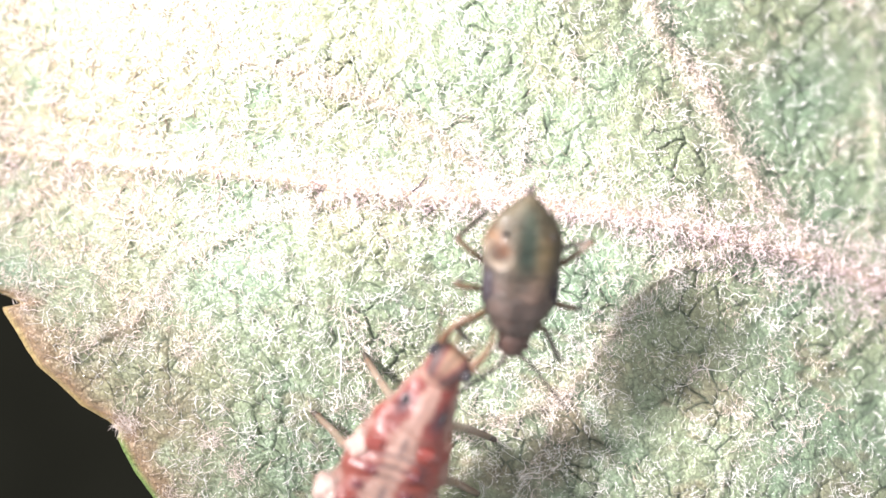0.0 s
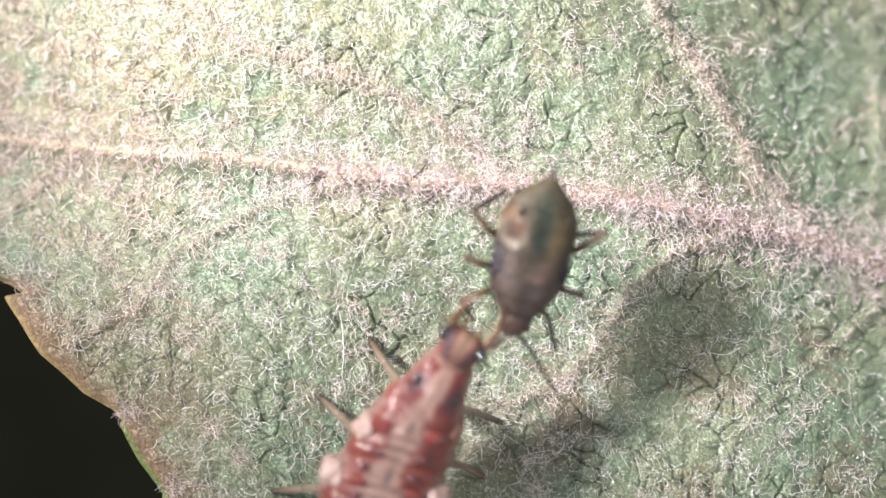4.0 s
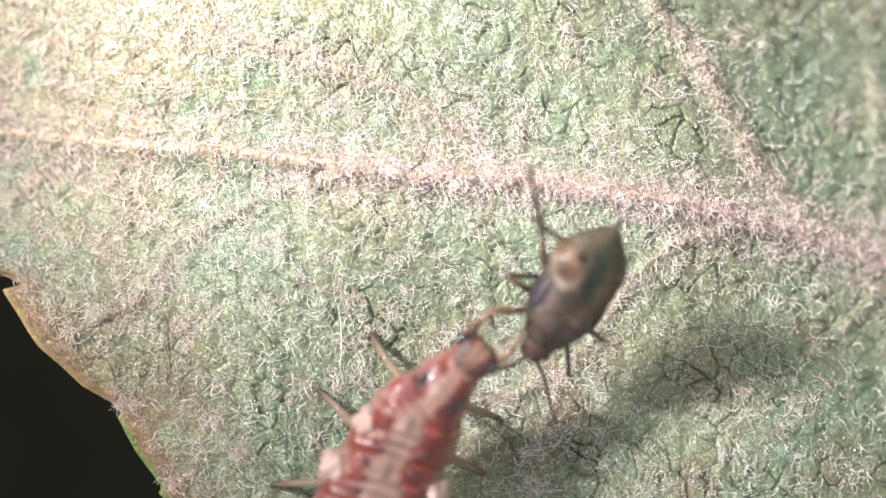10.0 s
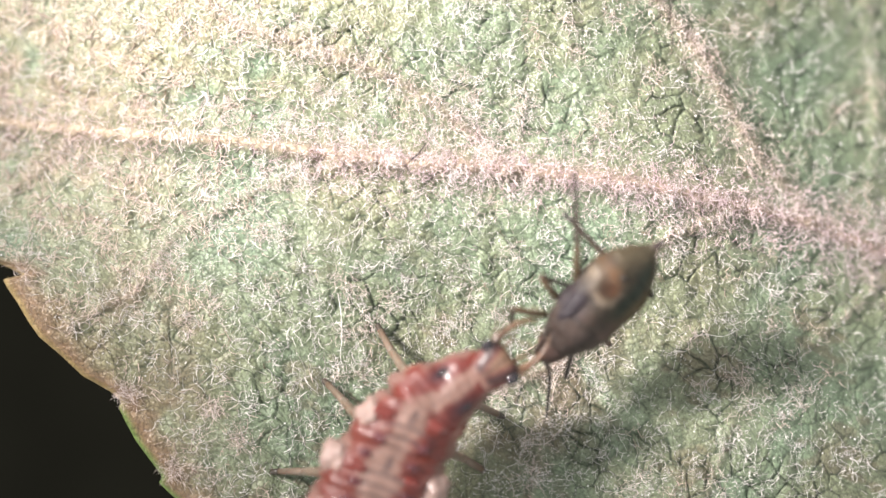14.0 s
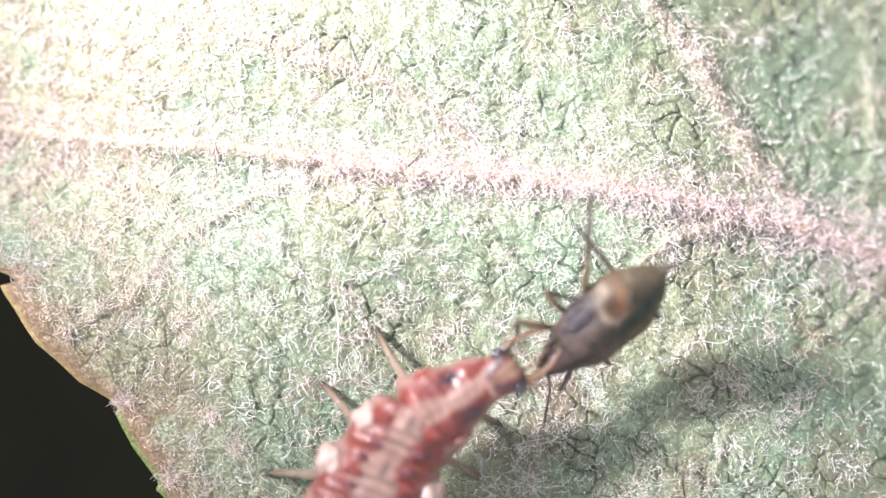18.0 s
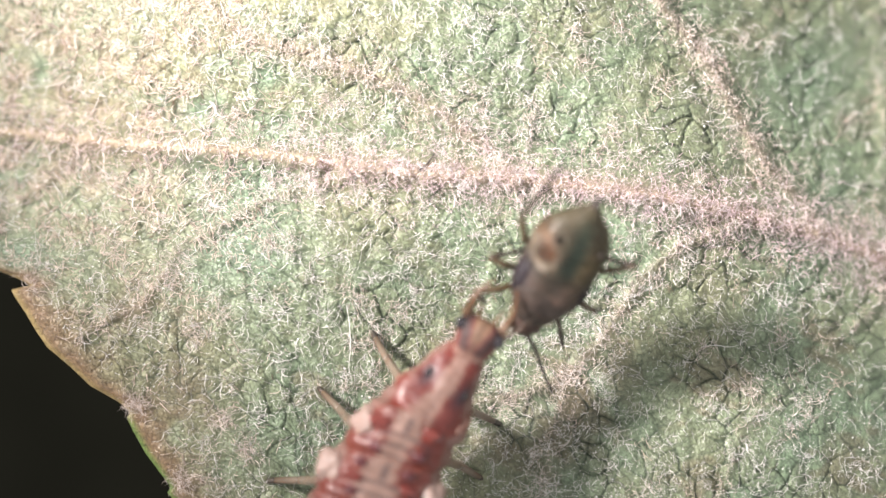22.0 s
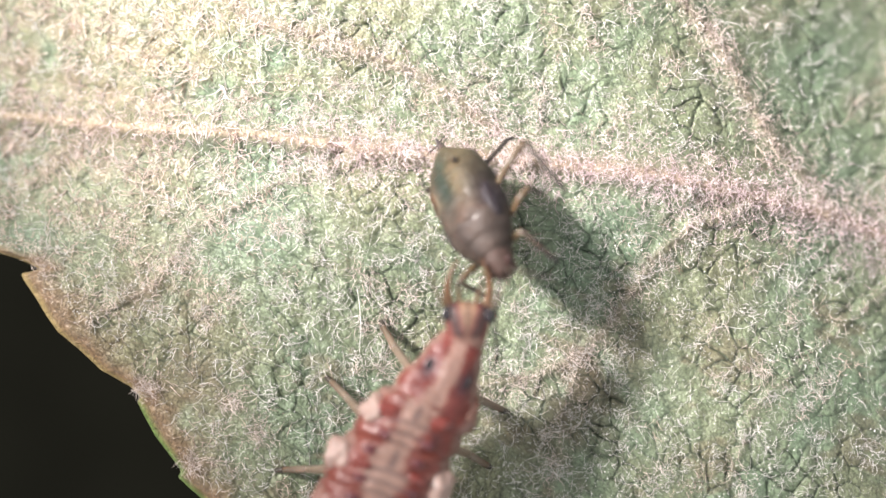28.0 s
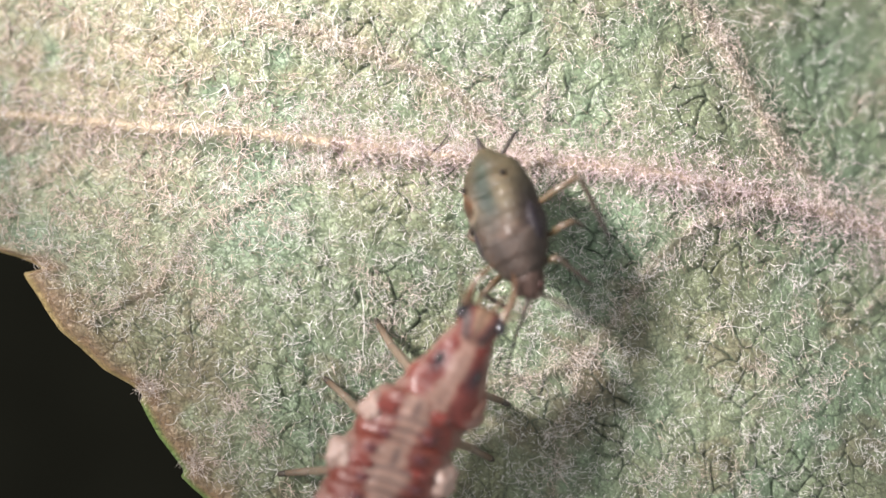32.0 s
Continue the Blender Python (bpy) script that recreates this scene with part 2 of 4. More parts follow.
def plan(px, py):
    return (px - 784) * K, (441 - py) * K


def way(*points):
    return np.array([plan(*p) for p in points])


VEINS = []   # line, ridge half width, ridge height, pinkness


def vein(wide, high, pink, *points):
    VEINS.append((way(*points), wide, high, pink))


vein(0.17, 0.17, 1.0, (-700, 190), (0, 236), (200, 258), (400, 270), (560, 292), (700, 308), (850, 318), (1000, 332), (1150, 352), (1300, 385), (1450, 425), (1568, 470), (2200, 690))
vein(0.10, 0.07, 0.8, (1080, -450), (1115, -120), (1160, 20), (1220, 90), (1270, 170), (1310, 250), (1370, 330), (1440, 410))
vein(0.10, 0.07, 0.75, (80, -350), (300, -40), (370, 30), (430, 72), (520, 95), (620, 132), (700, 165), (780, 215), (850, 270), (900, 318))
vein(0.09, 0.06, 0.62, (1300, 400), (1190, 440), (1120, 500), (1055, 600), (990, 670), (900, 706), (820, 716), (700, 760))
vein(0.07, 0.05, 0.5, (620, 312), (480, 350), (380, 398), (300, 445), (235, 540), (120, 600))
vein(0.09, 0.03, 0.14, (1530, -300), (1540, 0), (1552, 200), (1545, 330), (1560, 440))
vein(0.06, 0.04, 0.4, (985, 700), (960, 790), (940, 900), (900, 1100))
vein(0.06, 0.04, 0.5, (150, 240), (60, 330), (-60, 420))
vein(0.05, 0.03, 0.3, (921, 318), (917, 262), (922, 215))
vein(0.08, 0.02, 0.5, (368, 742), (378, 750))
vein(0.09, 0.02, 0.55, (228, 548), (240, 540))
vein(0.06, 0.02, 0.7, (205, 712), (232, 728), (240, 742))
vein(0.07, 0.02, 0.6, (300, 860), (330, 850), (372, 868))
vein(0.08, 0.02, 0.4, (1300, 690), (1316, 702))
vein(0.07, 0.02, 0.4, (410, 800), (420, 812))
vein(0.05, 0.03, 0.25, (1568, 520), (1450, 620), (1300, 760), (1250, 900))
EDGE = ((-450, -900), (200, -520), (380, -330), (440, -190), (478, -40), (490, 0), (503, 28), (509, 38), (516, 3), (530, 10),
        (559, 29), (590, 47), (619, 67), (652, 106), (688, 144), (715, 192), (728, 208), (736, 213), (744, 208), (768, 219),
        (806, 240), (845, 269), (862, 282), (869, 284), (877, 279), (897, 298), (960, 372), (1020, 430), (1400, 700))


def edge_x(y):
    """The leaf's toothed margin: its x for each y (millimetres)."""
    e = np.array(EDGE, dtype=float)
    py = 441 - np.asarray(y) / K
    return (np.interp(py, e[:, 0], e[:, 1]) - 784) * K


def to_line(x, y, line):
    """Distance from points to a line of the plan."""
    best = np.full(np.shape(x), 1e9)
    for (ax, ay), (bx, by) in zip(line[:-1], line[1:]):
        dx, dy = bx - ax, by - ay
        t = np.clip(((x - ax) * dx + (y - ay) * dy) / (dx * dx + dy * dy), 0, 1)
        best = np.minimum(best, np.hypot(x - ax - t * dx, y - ay - t * dy))
    return best


def jitter(i, j, seed):
    h = np.sin(i * 127.1 + j * 311.7 + seed * 74.7) * 43758.5453
    g = np.sin(i * 269.5 + j * 183.3 + seed * 31.1) * 28001.8384
    return 0.12 + 0.76 * (h - np.floor(h)), 0.12 + 0.76 * (g - np.floor(g))


def cells(x, y, size, seed):
    """Net of small veins: distance to the nearest cell wall, and a number for the cell."""
    c, d = math.cos(0.55 + 0.9 * seed), math.sin(0.55 + 0.9 * seed)
    x, y = (x * c + y * d) / size, (y * c - x * d) / size
    ci, cj = np.floor(x), np.floor(y)
    f1, f2, who = np.full(np.shape(x), 9.0), np.full(np.shape(x), 9.0), np.zeros(np.shape(x))
    for di in (-1, 0, 1):
        for dj in (-1, 0, 1):
            a, b = jitter(ci + di, cj + dj, seed)
            d = np.hypot(x - ci - di - a, y - cj - dj - b)
            near = d < f1
            f2 = np.where(near, f1, np.minimum(f2, d))
            who = np.where(near, a, who)
            f1 = np.where(near, d, f1)
    return (f2 - f1) * size, who


def wave(x, y, s, seed):
    """Soft random waves of about that many millimetres."""
    r = np.random.RandomState(seed)
    out = 0 * x
    for _ in range(9):
        a, f, p = r.uniform(0, 2 * math.pi), r.uniform(0.6, 1.7) * 2 * math.pi / s, r.uniform(0, 6.28)
        out = out + np.sin((x * math.cos(a) + y * math.sin(a)) * f + p)
    return out / 4.2


def leaf_height(x, y):
    wx, wy = x + 0.10 * wave(x, y, 0.9, 3), y + 0.10 * wave(x, y, 0.9, 4)
    big, _ = cells(wx, wy, 0.66, 1)
    mid, _ = cells(wx, wy, 0.31, 2)
    tiny, lift = cells(wx, wy, 0.085, 12)
    rough = np.clip(0.55 + 0.8 * wave(x, y, 1.4, 13), 0.15, 1.2) * (1 - 0.35 * v_smooth(-1.2, -3.0, x))
    z = 0.10 * wave(x, y, 3.4, 5) + 0.022 * wave(x, y, 0.45, 6)
    z = z - 0.014 * rough * np.exp(-(big / 0.022) ** 2) + 0.03 * np.minimum(big, 0.25)
    z = z - 0.036 * rough * np.exp(-(mid / 0.021) ** 2) + 0.018 * (lift - 0.5) + 0.20 * np.minimum(tiny, 0.04)
    for line, w, h, _ in VEINS:
        d = to_line(x, y, line)
        z = z + h * np.exp(-(d / w) ** 2) - 0.25 * h * np.exp(-((d - 2.4 * w) / w) ** 2)
    # bent lower past the slanting vein and at left, to look blurred and darker
    z = z - 2.4 * v_smooth(2.5, 8.4, x + 0.45 * y) - 1.3 * v_smooth(-1.8, -7.2, x) * (0.05 + 1.15 * v_smooth(-2.5, 2.5, y))
    d = x - edge_x(y)
    return z - 0.16 * np.clip(1 - d / 0.22, 0, 1) ** 2


def fit_to_view(p):
    """Slides plan points along the camera's view so the bent blade fits the picture."""
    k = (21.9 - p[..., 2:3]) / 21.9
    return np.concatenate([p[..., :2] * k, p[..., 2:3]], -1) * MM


def leaf_paint(x, y):
    wx, wy = x + 0.10 * wave(x, y, 0.9, 3), y + 0.10 * wave(x, y, 0.9, 4)
    big, who = cells(wx, wy, 0.66, 1)
    mid, who2 = cells(wx, wy, 0.31, 2)
    green = np.array((0.154, 0.224, 0.140))
    olive = np.array((0.210, 0.218, 0.125))
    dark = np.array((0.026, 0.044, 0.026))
    brown = np.array((0.23, 0.122, 0.064))
    f = np.clip(0.42 + 0.4 * wave(x, y, 3.0, 8) + 0.35 * (who - 0.5) + 0.3 * (who2 - 0.5) + 0.35 * v_smooth(-1.8, -3.6, x) * v_smooth(0.2, -1.2, y), 0, 1)[..., None]
    col = green * (1 - f) + olive * f
    gold = (v_smooth(1.0, -1.6, x) * v_smooth(0.9, 2.2, y + 0.3 * wave(x, y, 1.5, 15)) * np.clip(0.36 + 0.36 * wave(x, y, 0.7, 16), 0, 0.8))[..., None]
    col = col * (1 - gold) + np.array((0.29, 0.285, 0.165)) * gold
    aged = (v_smooth(-2.2, -4.4, x) * v_smooth(-0.4, 1.2, y) * np.clip(0.30 + 0.38 * wave(x, y, 0.55, 56), 0.0, 0.75))[..., None]
    col = col * (1 - aged) + np.array((0.30, 0.225, 0.155)) * aged
    rust = (v_smooth(0.35, 0.9, wave(x, y, 1.6, 17) + 0.5 * wave(x, y, 0.4, 18)) * (0.15 + 0.25 * v_smooth(0.5, -1.5, y)))[..., None]
    col = col * (1 - rust) + np.array((0.19, 0.13, 0.085)) * rust
    # first four: brown leaf plus insects' shadow painted in; last two: brown leaf
    for px, py, size in ((990, 685, 0.42), (1085, 645, 0.36), (925, 800, 0.5), (1010, 770, 0.55), (300, 690, 0.35), (215, 560, 0.4)):
        sx, sy = plan(px, py)
        spot = (0.52 * np.exp(-(np.hypot(x - sx, y - sy) / (size * (1 + 0.4 * wave(x, y, 0.5, 19)))) ** 2))[..., None]
        col = col * (1 - spot) + np.array((0.13, 0.09, 0.055)) * spot
    # shade in the furrows painted as dark lines, uneven in strength
    crack_fade = np.clip(0.8 + 0.6 * wave(x, y, 1.4, 13), 0.3, 1) * (1 - 0.2 * v_smooth(-1.2, -3.0, x))
    g = (crack_fade * np.maximum(0.5 * np.exp(-(big / 0.018) ** 2), 0.92 * np.exp(-(mid / 0.018) ** 2)))[..., None]
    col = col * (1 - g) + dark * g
    # vein skin painted darker for the shade among its hairs
    for i, (line, w, _, pink) in enumerate(VEINS):
        t = (pink ** 1.6 * 0.85 * np.exp(-(to_line(x, y, line) / (0.85 * w)) ** 2))[..., None]
        if i == 0:
            t = t * rib_wool(x)[..., None]
        col = col * (1 - t) + np.array((0.27, 0.19, 0.145)) * t
    t = (0.75 * np.exp(-(to_line(x, y, VEINS[0][0]) / 0.06) ** 2) * (0.3 + 0.7 * v_smooth(-0.8, -2.6, x)))[..., None]
    col = col * (1 - t) + np.array((0.45, 0.34, 0.24)) * t
    d = x - edge_x(y)
    low = v_smooth(-2.1, -2.4, y)
    rim = np.clip(np.exp(-(d / (0.46 + 0.18 * wave(x, y, 0.6, 11))) ** 2), 0, 1)[..., None] * 0.85
    col = col * (1 - rim) + brown * rim
    lip = np.exp(-(d / 0.075) ** 2)[..., None]
    lip_col = np.array((0.40, 0.30, 0.13))[None] * (1 - low[..., None]) + np.array((0.17, 0.26, 0.07))[None] * low[..., None]
    return col * (1 - lip) + lip_col * lip


def build_leaf():
    # close mesh where the camera looks, wider beyond
    ys = plan(0, np.concatenate([np.linspace(-330, -62, 24), np.linspace(-60, 950, 440), np.linspace(956, 1230, 24)]))[1]
    ny = len(ys)
    x1, x2 = plan(1640, 0)[0], plan(2050, 0)[0]
    far = plan(-330, 0)[0]
    e = np.maximum(edge_x(ys), far)
    near_part = np.linspace(0, 1, 700)
    X = np.concatenate([e[:, None] + (x1 - e[:, None]) * near_part[None], np.repeat(np.linspace(x1, x2, 26)[None, 1:], ny, 0)], 1)
    nx = X.shape[1]
    Y = np.repeat(ys[:, None], nx, 1)
    Z = leaf_height(X, Y)
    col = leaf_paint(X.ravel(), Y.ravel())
    under = 14
    uu = np.linspace(0, nx - 1, under).astype(int)
    XU, YU, ZU = X[:, uu], Y[:, uu], Z[:, uu] - 0.24
    ZU[:, 0] -= 0.02
    XU = XU.copy()
    XU[:, 0] += 0.05
    verts = fit_to_view(np.concatenate([np.stack([X.ravel(), Y.ravel(), Z.ravel()], 1), np.stack([XU.ravel(), YU.ravel(), ZU.ravel()], 1)]))
    colours = np.concatenate([col, np.tile(np.array((0.12, 0.2, 0.08)), (under * ny, 1))])
    i, j = np.meshgrid(np.arange(ny - 1), np.arange(nx - 1), indexing="ij")
    a = (i * nx + j).ravel()
    top = np.stack([a, a + nx, a + nx + 1, a + 1], 1)
    i, j = np.meshgrid(np.arange(ny - 1), np.arange(under - 1), indexing="ij")
    b = (nx * ny + i * under + j).ravel()
    low = np.stack([b, b + 1, b + under + 1, b + under], 1)
    r = np.arange(ny - 1)
    s0, s1 = r * nx, nx * ny + r * under
    rim = np.stack([s0, s1, s1 + under, s0 + nx], 1)
    s0, s1 = r * nx + nx - 1, nx * ny + r * under + under - 1
    end = np.stack([s0, s0 + nx, s1 + under, s1], 1)
    faces = np.concatenate([top, low, rim, end])
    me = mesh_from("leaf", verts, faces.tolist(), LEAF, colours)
    return tagged(new("leaf", me), "large grey-green leaf seen from its hairy underside", "leaf", kind="structure")


def strands(name, x, y, length, radius, lie, material, curl=1.0, seed=1, lift=0.0, seg=4):
    """Many fine curled hairs rooted in the leaf, in one mesh."""
    r = np.random.RandomState(seed)
    n, sides = len(x), 3
    az = r.uniform(0, 2 * math.pi, n)
    el = lie * r.uniform(0.0, 1.0, n)
    turn = curl * r.normal(0, 0.75, n)
    px, py = x.copy(), y.copy()
    pz = leaf_height(x, y) - 0.01
    pts = [np.stack([px, py, pz], 1)]
    for s in range(seg):
        step = length / seg
        px = px + step * np.cos(az) * np.cos(el)
        py = py + step * np.sin(az) * np.cos(el)
        pz = pz + step * np.sin(el) + lift
        az = az + turn + curl * r.normal(0, 0.25, n)
        el = el * 0.72 - 0.05
        ground = leaf_height(px, py)
        pz = np.maximum(pz, ground + 0.008)
        pts.append(np.stack([px, py, pz], 1))
    P = np.stack(pts, 1)
    tan = np.gradient(P, axis=1)
    tan /= np.linalg.norm(tan, axis=2, keepdims=True) + 1e-9
    ref = np.array((0.1, 0.2, 1.0))
    A = np.cross(tan, ref)
    A /= np.linalg.norm(A, axis=2, keepdims=True) + 1e-9
    B = np.cross(tan, A)
    taper = np.linspace(1, 0.35, seg + 1)[None, :, None] * np.reshape(radius, (-1, 1, 1))
    rings = [P + (A * math.cos(h) + B * math.sin(h)) * taper for h in (0, 2.094, 4.189)]
    V = fit_to_view(np.stack(rings, 2).reshape(-1, 3))
    base = (np.arange(n) * (seg + 1) * sides)[:, None, None]
    i, j = np.meshgrid(np.arange(seg), np.arange(sides), indexing="ij")
    q = np.stack([i * sides + j, i * sides + (j + 1) % sides, (i + 1) * sides + (j + 1) % sides, (i + 1) * sides + j], -1).reshape(1, -1, 4)
    F = (base + q).reshape(-1, 4)
    me = bpy.data.meshes.new(name)
    me.vertices.add(len(V))
    me.vertices.foreach_set("co", V.astype(np.float32).ravel())
    me.loops.add(F.size)
    me.loops.foreach_set("vertex_index", F.astype(np.int32).ravel())
    me.polygons.add(len(F))
    me.polygons.foreach_set("loop_start", np.arange(0, F.size, 4, dtype=np.int32))
    me.polygons.foreach_set("use_smooth", np.ones(len(F), dtype=bool))
    me.materials.append(material)
    me.update(calc_edges=True)
    me.validate()
    return me


def scatter(n, seed, keep):
    """Places on the leaf, kept by chance keep(x, y)."""
    r = np.random.RandomState(seed)
    x = r.uniform(plan(-140, 0)[0], plan(1720, 0)[0], n)
    y = r.uniform(plan(0, 1010)[1], plan(0, -130)[1], n)
    ok = (r.uniform(0, 1, n) < keep(x, y)) & (x > edge_x(y) + 0.30 + 0.40 * r.uniform(0, 1, n) ** 2)
    return x[ok], y[ok]


def rib_wool(x):
    """How woolly the midrib is: thin on the older end, thickest past the middle."""
    return 0.42 + 0.58 * v_smooth(-3.0, -1.2, x)


def vein_near(x, y, wide, lines):
    best = 0 * x
    for line, w, _, pink in lines:
        near = pink * np.exp(-(to_line(x, y, line) / (wide * w)) ** 2)
        best = np.maximum(best, near * rib_wool(x) if line is VEINS[0][0] else near)
    return best


def bare_rib(x, y):
    """The bald top of the midrib, clearest on its older half."""
    return np.exp(-(to_line(x, y, VEINS[0][0]) / 0.06) ** 2) * (0.25 + 0.75 * v_smooth(-0.4, -2.2, x))


def build_hairs():
    def open_blade(x, y):
        """Hairs stand along the net of small veins; the fields between stay almost bare."""
        wx, wy = x + 0.16 * wave(x, y, 0.8, 24), y + 0.16 * wave(x, y, 0.8, 25)
        net = np.exp(-(cells(wx, wy, 0.60, 7)[0] / 0.10) ** 2)
        vx, vy = x + 0.10 * wave(x, y, 0.9, 3), y + 0.10 * wave(x, y, 0.9, 4)
        big, mid = cells(vx, vy, 0.66, 1)[0], cells(vx, vy, 0.31, 2)[0]
        thick = np.clip(0.85 + 0.45 * wave(x, y, 0.5, 21) + 0.2 * wave(x, y, 2.2, 23), 0.12, 1.3)
        d = thick * (0.10 + 0.90 * net) * (1 - 0.9 * bare_rib(x, y)) * (1 - 0.9 * np.exp(-(big / 0.04) ** 2)) * (1 - 0.95 * np.exp(-(mid / 0.042) ** 2))
        d = d * (1 - 0.45 * v_smooth(-2.5, -5.0, x) * v_smooth(-1.5, 0.8, y)) * (1 - 0.4 * v_smooth(-2.0, -3.6, x) * v_smooth(-0.4, -1.6, y))
        return d * (1 - 0.3 * v_smooth(0.5, 2.5, x)) * (1 - 0.55 * v_smooth(3.2, 5.0, x + 0.55 * y))

    def tan_patch(x, y):
        """Where the hairs are rusty: the older corner of the blade and spots along the small veins."""
        old = v_smooth(-1.4, -4.0, x) * (0.22 + 0.78 * v_smooth(-1.6, 0.2, y))
        return np.clip(old * (0.5 + 0.75 * wave(x, y, 0.8, 51)) + 0.5 * v_smooth(0.45, 1.0, wave(x, y, 1.1, 53)), 0, 1)

    def coarse(x, y):
        """Stouter, longer hairs at left and past the slanting vein, matching the blurred view."""
        f = 1 + 0.8 * v_smooth(-1.0, -3.2, x) * v_smooth(-0.6, 0.8, y) + 0.35 * v_smooth(3.2, 4.6, x + 0.45 * y)
        return f + 0.3 * v_smooth(-0.5, -2.2, x) * v_smooth(-0.2, -1.4, y)

    r = np.random.RandomState(7)
    x, y = scatter(150000, 31, lambda x, y: open_blade(x, y) * (1 - 0.6 * tan_patch(x, y)) / coarse(x, y) ** 1.8)
    k = coarse(x, y)
    me = strands("leaf_hairs", x, y, k * (0.045 + 0.155 * r.uniform(0, 1, len(x)) ** 1.6), k ** 0.8 * (0.0026 + 0.0030 * r.uniform(0, 1, len(x)) ** 1.5), 0.95, HAIR_PALE, 0.48, 8, 0.003, 4)
    tagged(new("leaf_hairs", me), "pale curled woolly hairs covering the leaf underside", "leaf hair", kind="stuff")
    x, y = scatter(26000, 35, lambda x, y: open_blade(x, y) ** 1.3 * 0.6)
    me = strands("long_hairs", x, y, r.uniform(0.16, 0.34, len(x)), r.uniform(0.0022, 0.0038, len(x)), 0.8, HAIR_PALE, 0.4, 12, 0.006, 5)
    tagged(new("long_hairs", me), "sparse long white hairs looped over the leaf", "leaf hair", kind="stuff")
    x, y = scatter(44000, 33, lambda x, y: open_blade(x, y) ** 0.55 * np.clip(0.9 - 0.6 * vein_near(x, y, 2.0, VEINS), 0.2, 1) * (1 - 0.4 * v_smooth(3.4, 5.2, x + 0.55 * y)))
    me = strands("leaf_down", x, y, r.uniform(0.02, 0.045, len(x)), r.uniform(0.0035, 0.006, len(x)), 1.2, HAIR_PALE, 0.5, 10, 0.0, 2)
    tagged(new("leaf_down", me), "short fine down between the longer leaf hairs", "leaf hair", kind="stuff")
    x, y = scatter(60000, 34, lambda x, y: tan_patch(x, y) * (1 - 0.9 * bare_rib(x, y)) / coarse(x, y) ** 1.3)
    k = coarse(x, y)
    me = strands("rusty_hairs", x, y, k * (0.05 + 0.13 * r.uniform(0, 1, len(x)) ** 1.4), k * (0.003 + 0.003 * r.uniform(0, 1, len(x))), 0.9, HAIR_TAN, 0.5, 11, 0.003, 3)
    tagged(new("rusty_hairs", me), "patches of rusty tan hairs on the leaf", "leaf hair", kind="stuff")
    # loose tufts where small veins meet, some of them in known spots
    cx, cy = scatter(800, 61, lambda x, y: 0.9 * open_blade(x, y) ** 1.2)
    known = np.array([plan(px, py) for px, py in ((1020, 120), (1070, 240), (1000, 60), (925, 205), (1160, 150), (1240, 95), (600, 520), (640, 690), (690, 555), (375, 745),
                                                 (420, 800), (330, 600), (300, 480), (400, 200), (560, 180), (1310, 690), (1370, 600), (1230, 620), (835, 200), (460, 430))])
    cx, cy = np.concatenate([np.repeat(known[:, 0], 2), cx]), np.concatenate([np.repeat(known[:, 1], 2), cy])
    x, y = np.repeat(cx, 22) + r.normal(0, 0.075, 22 * len(cx)), np.repeat(cy, 22) + r.normal(0, 0.075, 22 * len(cx))
    ok = x > edge_x(y) + 0.35
    x, y = x[ok], y[ok]
    # and three on the margin itself, by its teeth
    for (px, py), count in (((222, 720), 150), ((40, 505), 90), ((300, 856), 110)):
        tx, ty = plan(px, py)
        mx, my = tx + r.normal(0, 0.10, count), ty + r.normal(0, 0.08, count)
        inside = mx > edge_x(my) + 0.03
        x, y = np.concatenate([x, mx[inside]]), np.concatenate([y, my[inside]])
    me = strands("hair_tufts", x, y, r.uniform(0.09, 0.24, len(x)), r.uniform(0.0024, 0.0046, len(x)), 1.2, HAIR_BEIGE, 0.6, 62, 0.008, 4)
    tagged(new("hair_tufts", me), "loose beige tufts of longer hairs", "leaf hair", kind="stuff")

    def wool(x, y):
        return 0.72 * np.clip(0.75 + 0.5 * wave(x, y, 0.35, 52), 0.2, 1) * (1 - 0.92 * bare_rib(x, y))

    for name, lines, seed, material, label in (("midrib_hairs", VEINS[:1], 32, HAIR_PINK, "dense mauve-pink hairs along the leaf's midrib"),
                                               ("vein_hairs", VEINS[1:], 36, HAIR_BEIGE, "dense beige hairs along the side veins")):
        x, y = scatter(210000, seed, lambda x, y: vein_near(x, y, 2.6, lines) * wool(x, y))
        me = strands(name, x, y, 0.05 + 0.14 * r.uniform(0, 1, len(x)) ** 1.3, 0.0024 + 0.0032 * r.uniform(0, 1, len(x)) ** 1.4, 1.1, material, 0.6, seed, 0.004)
        tagged(new(name, me), label, "leaf hair", kind="stuff")


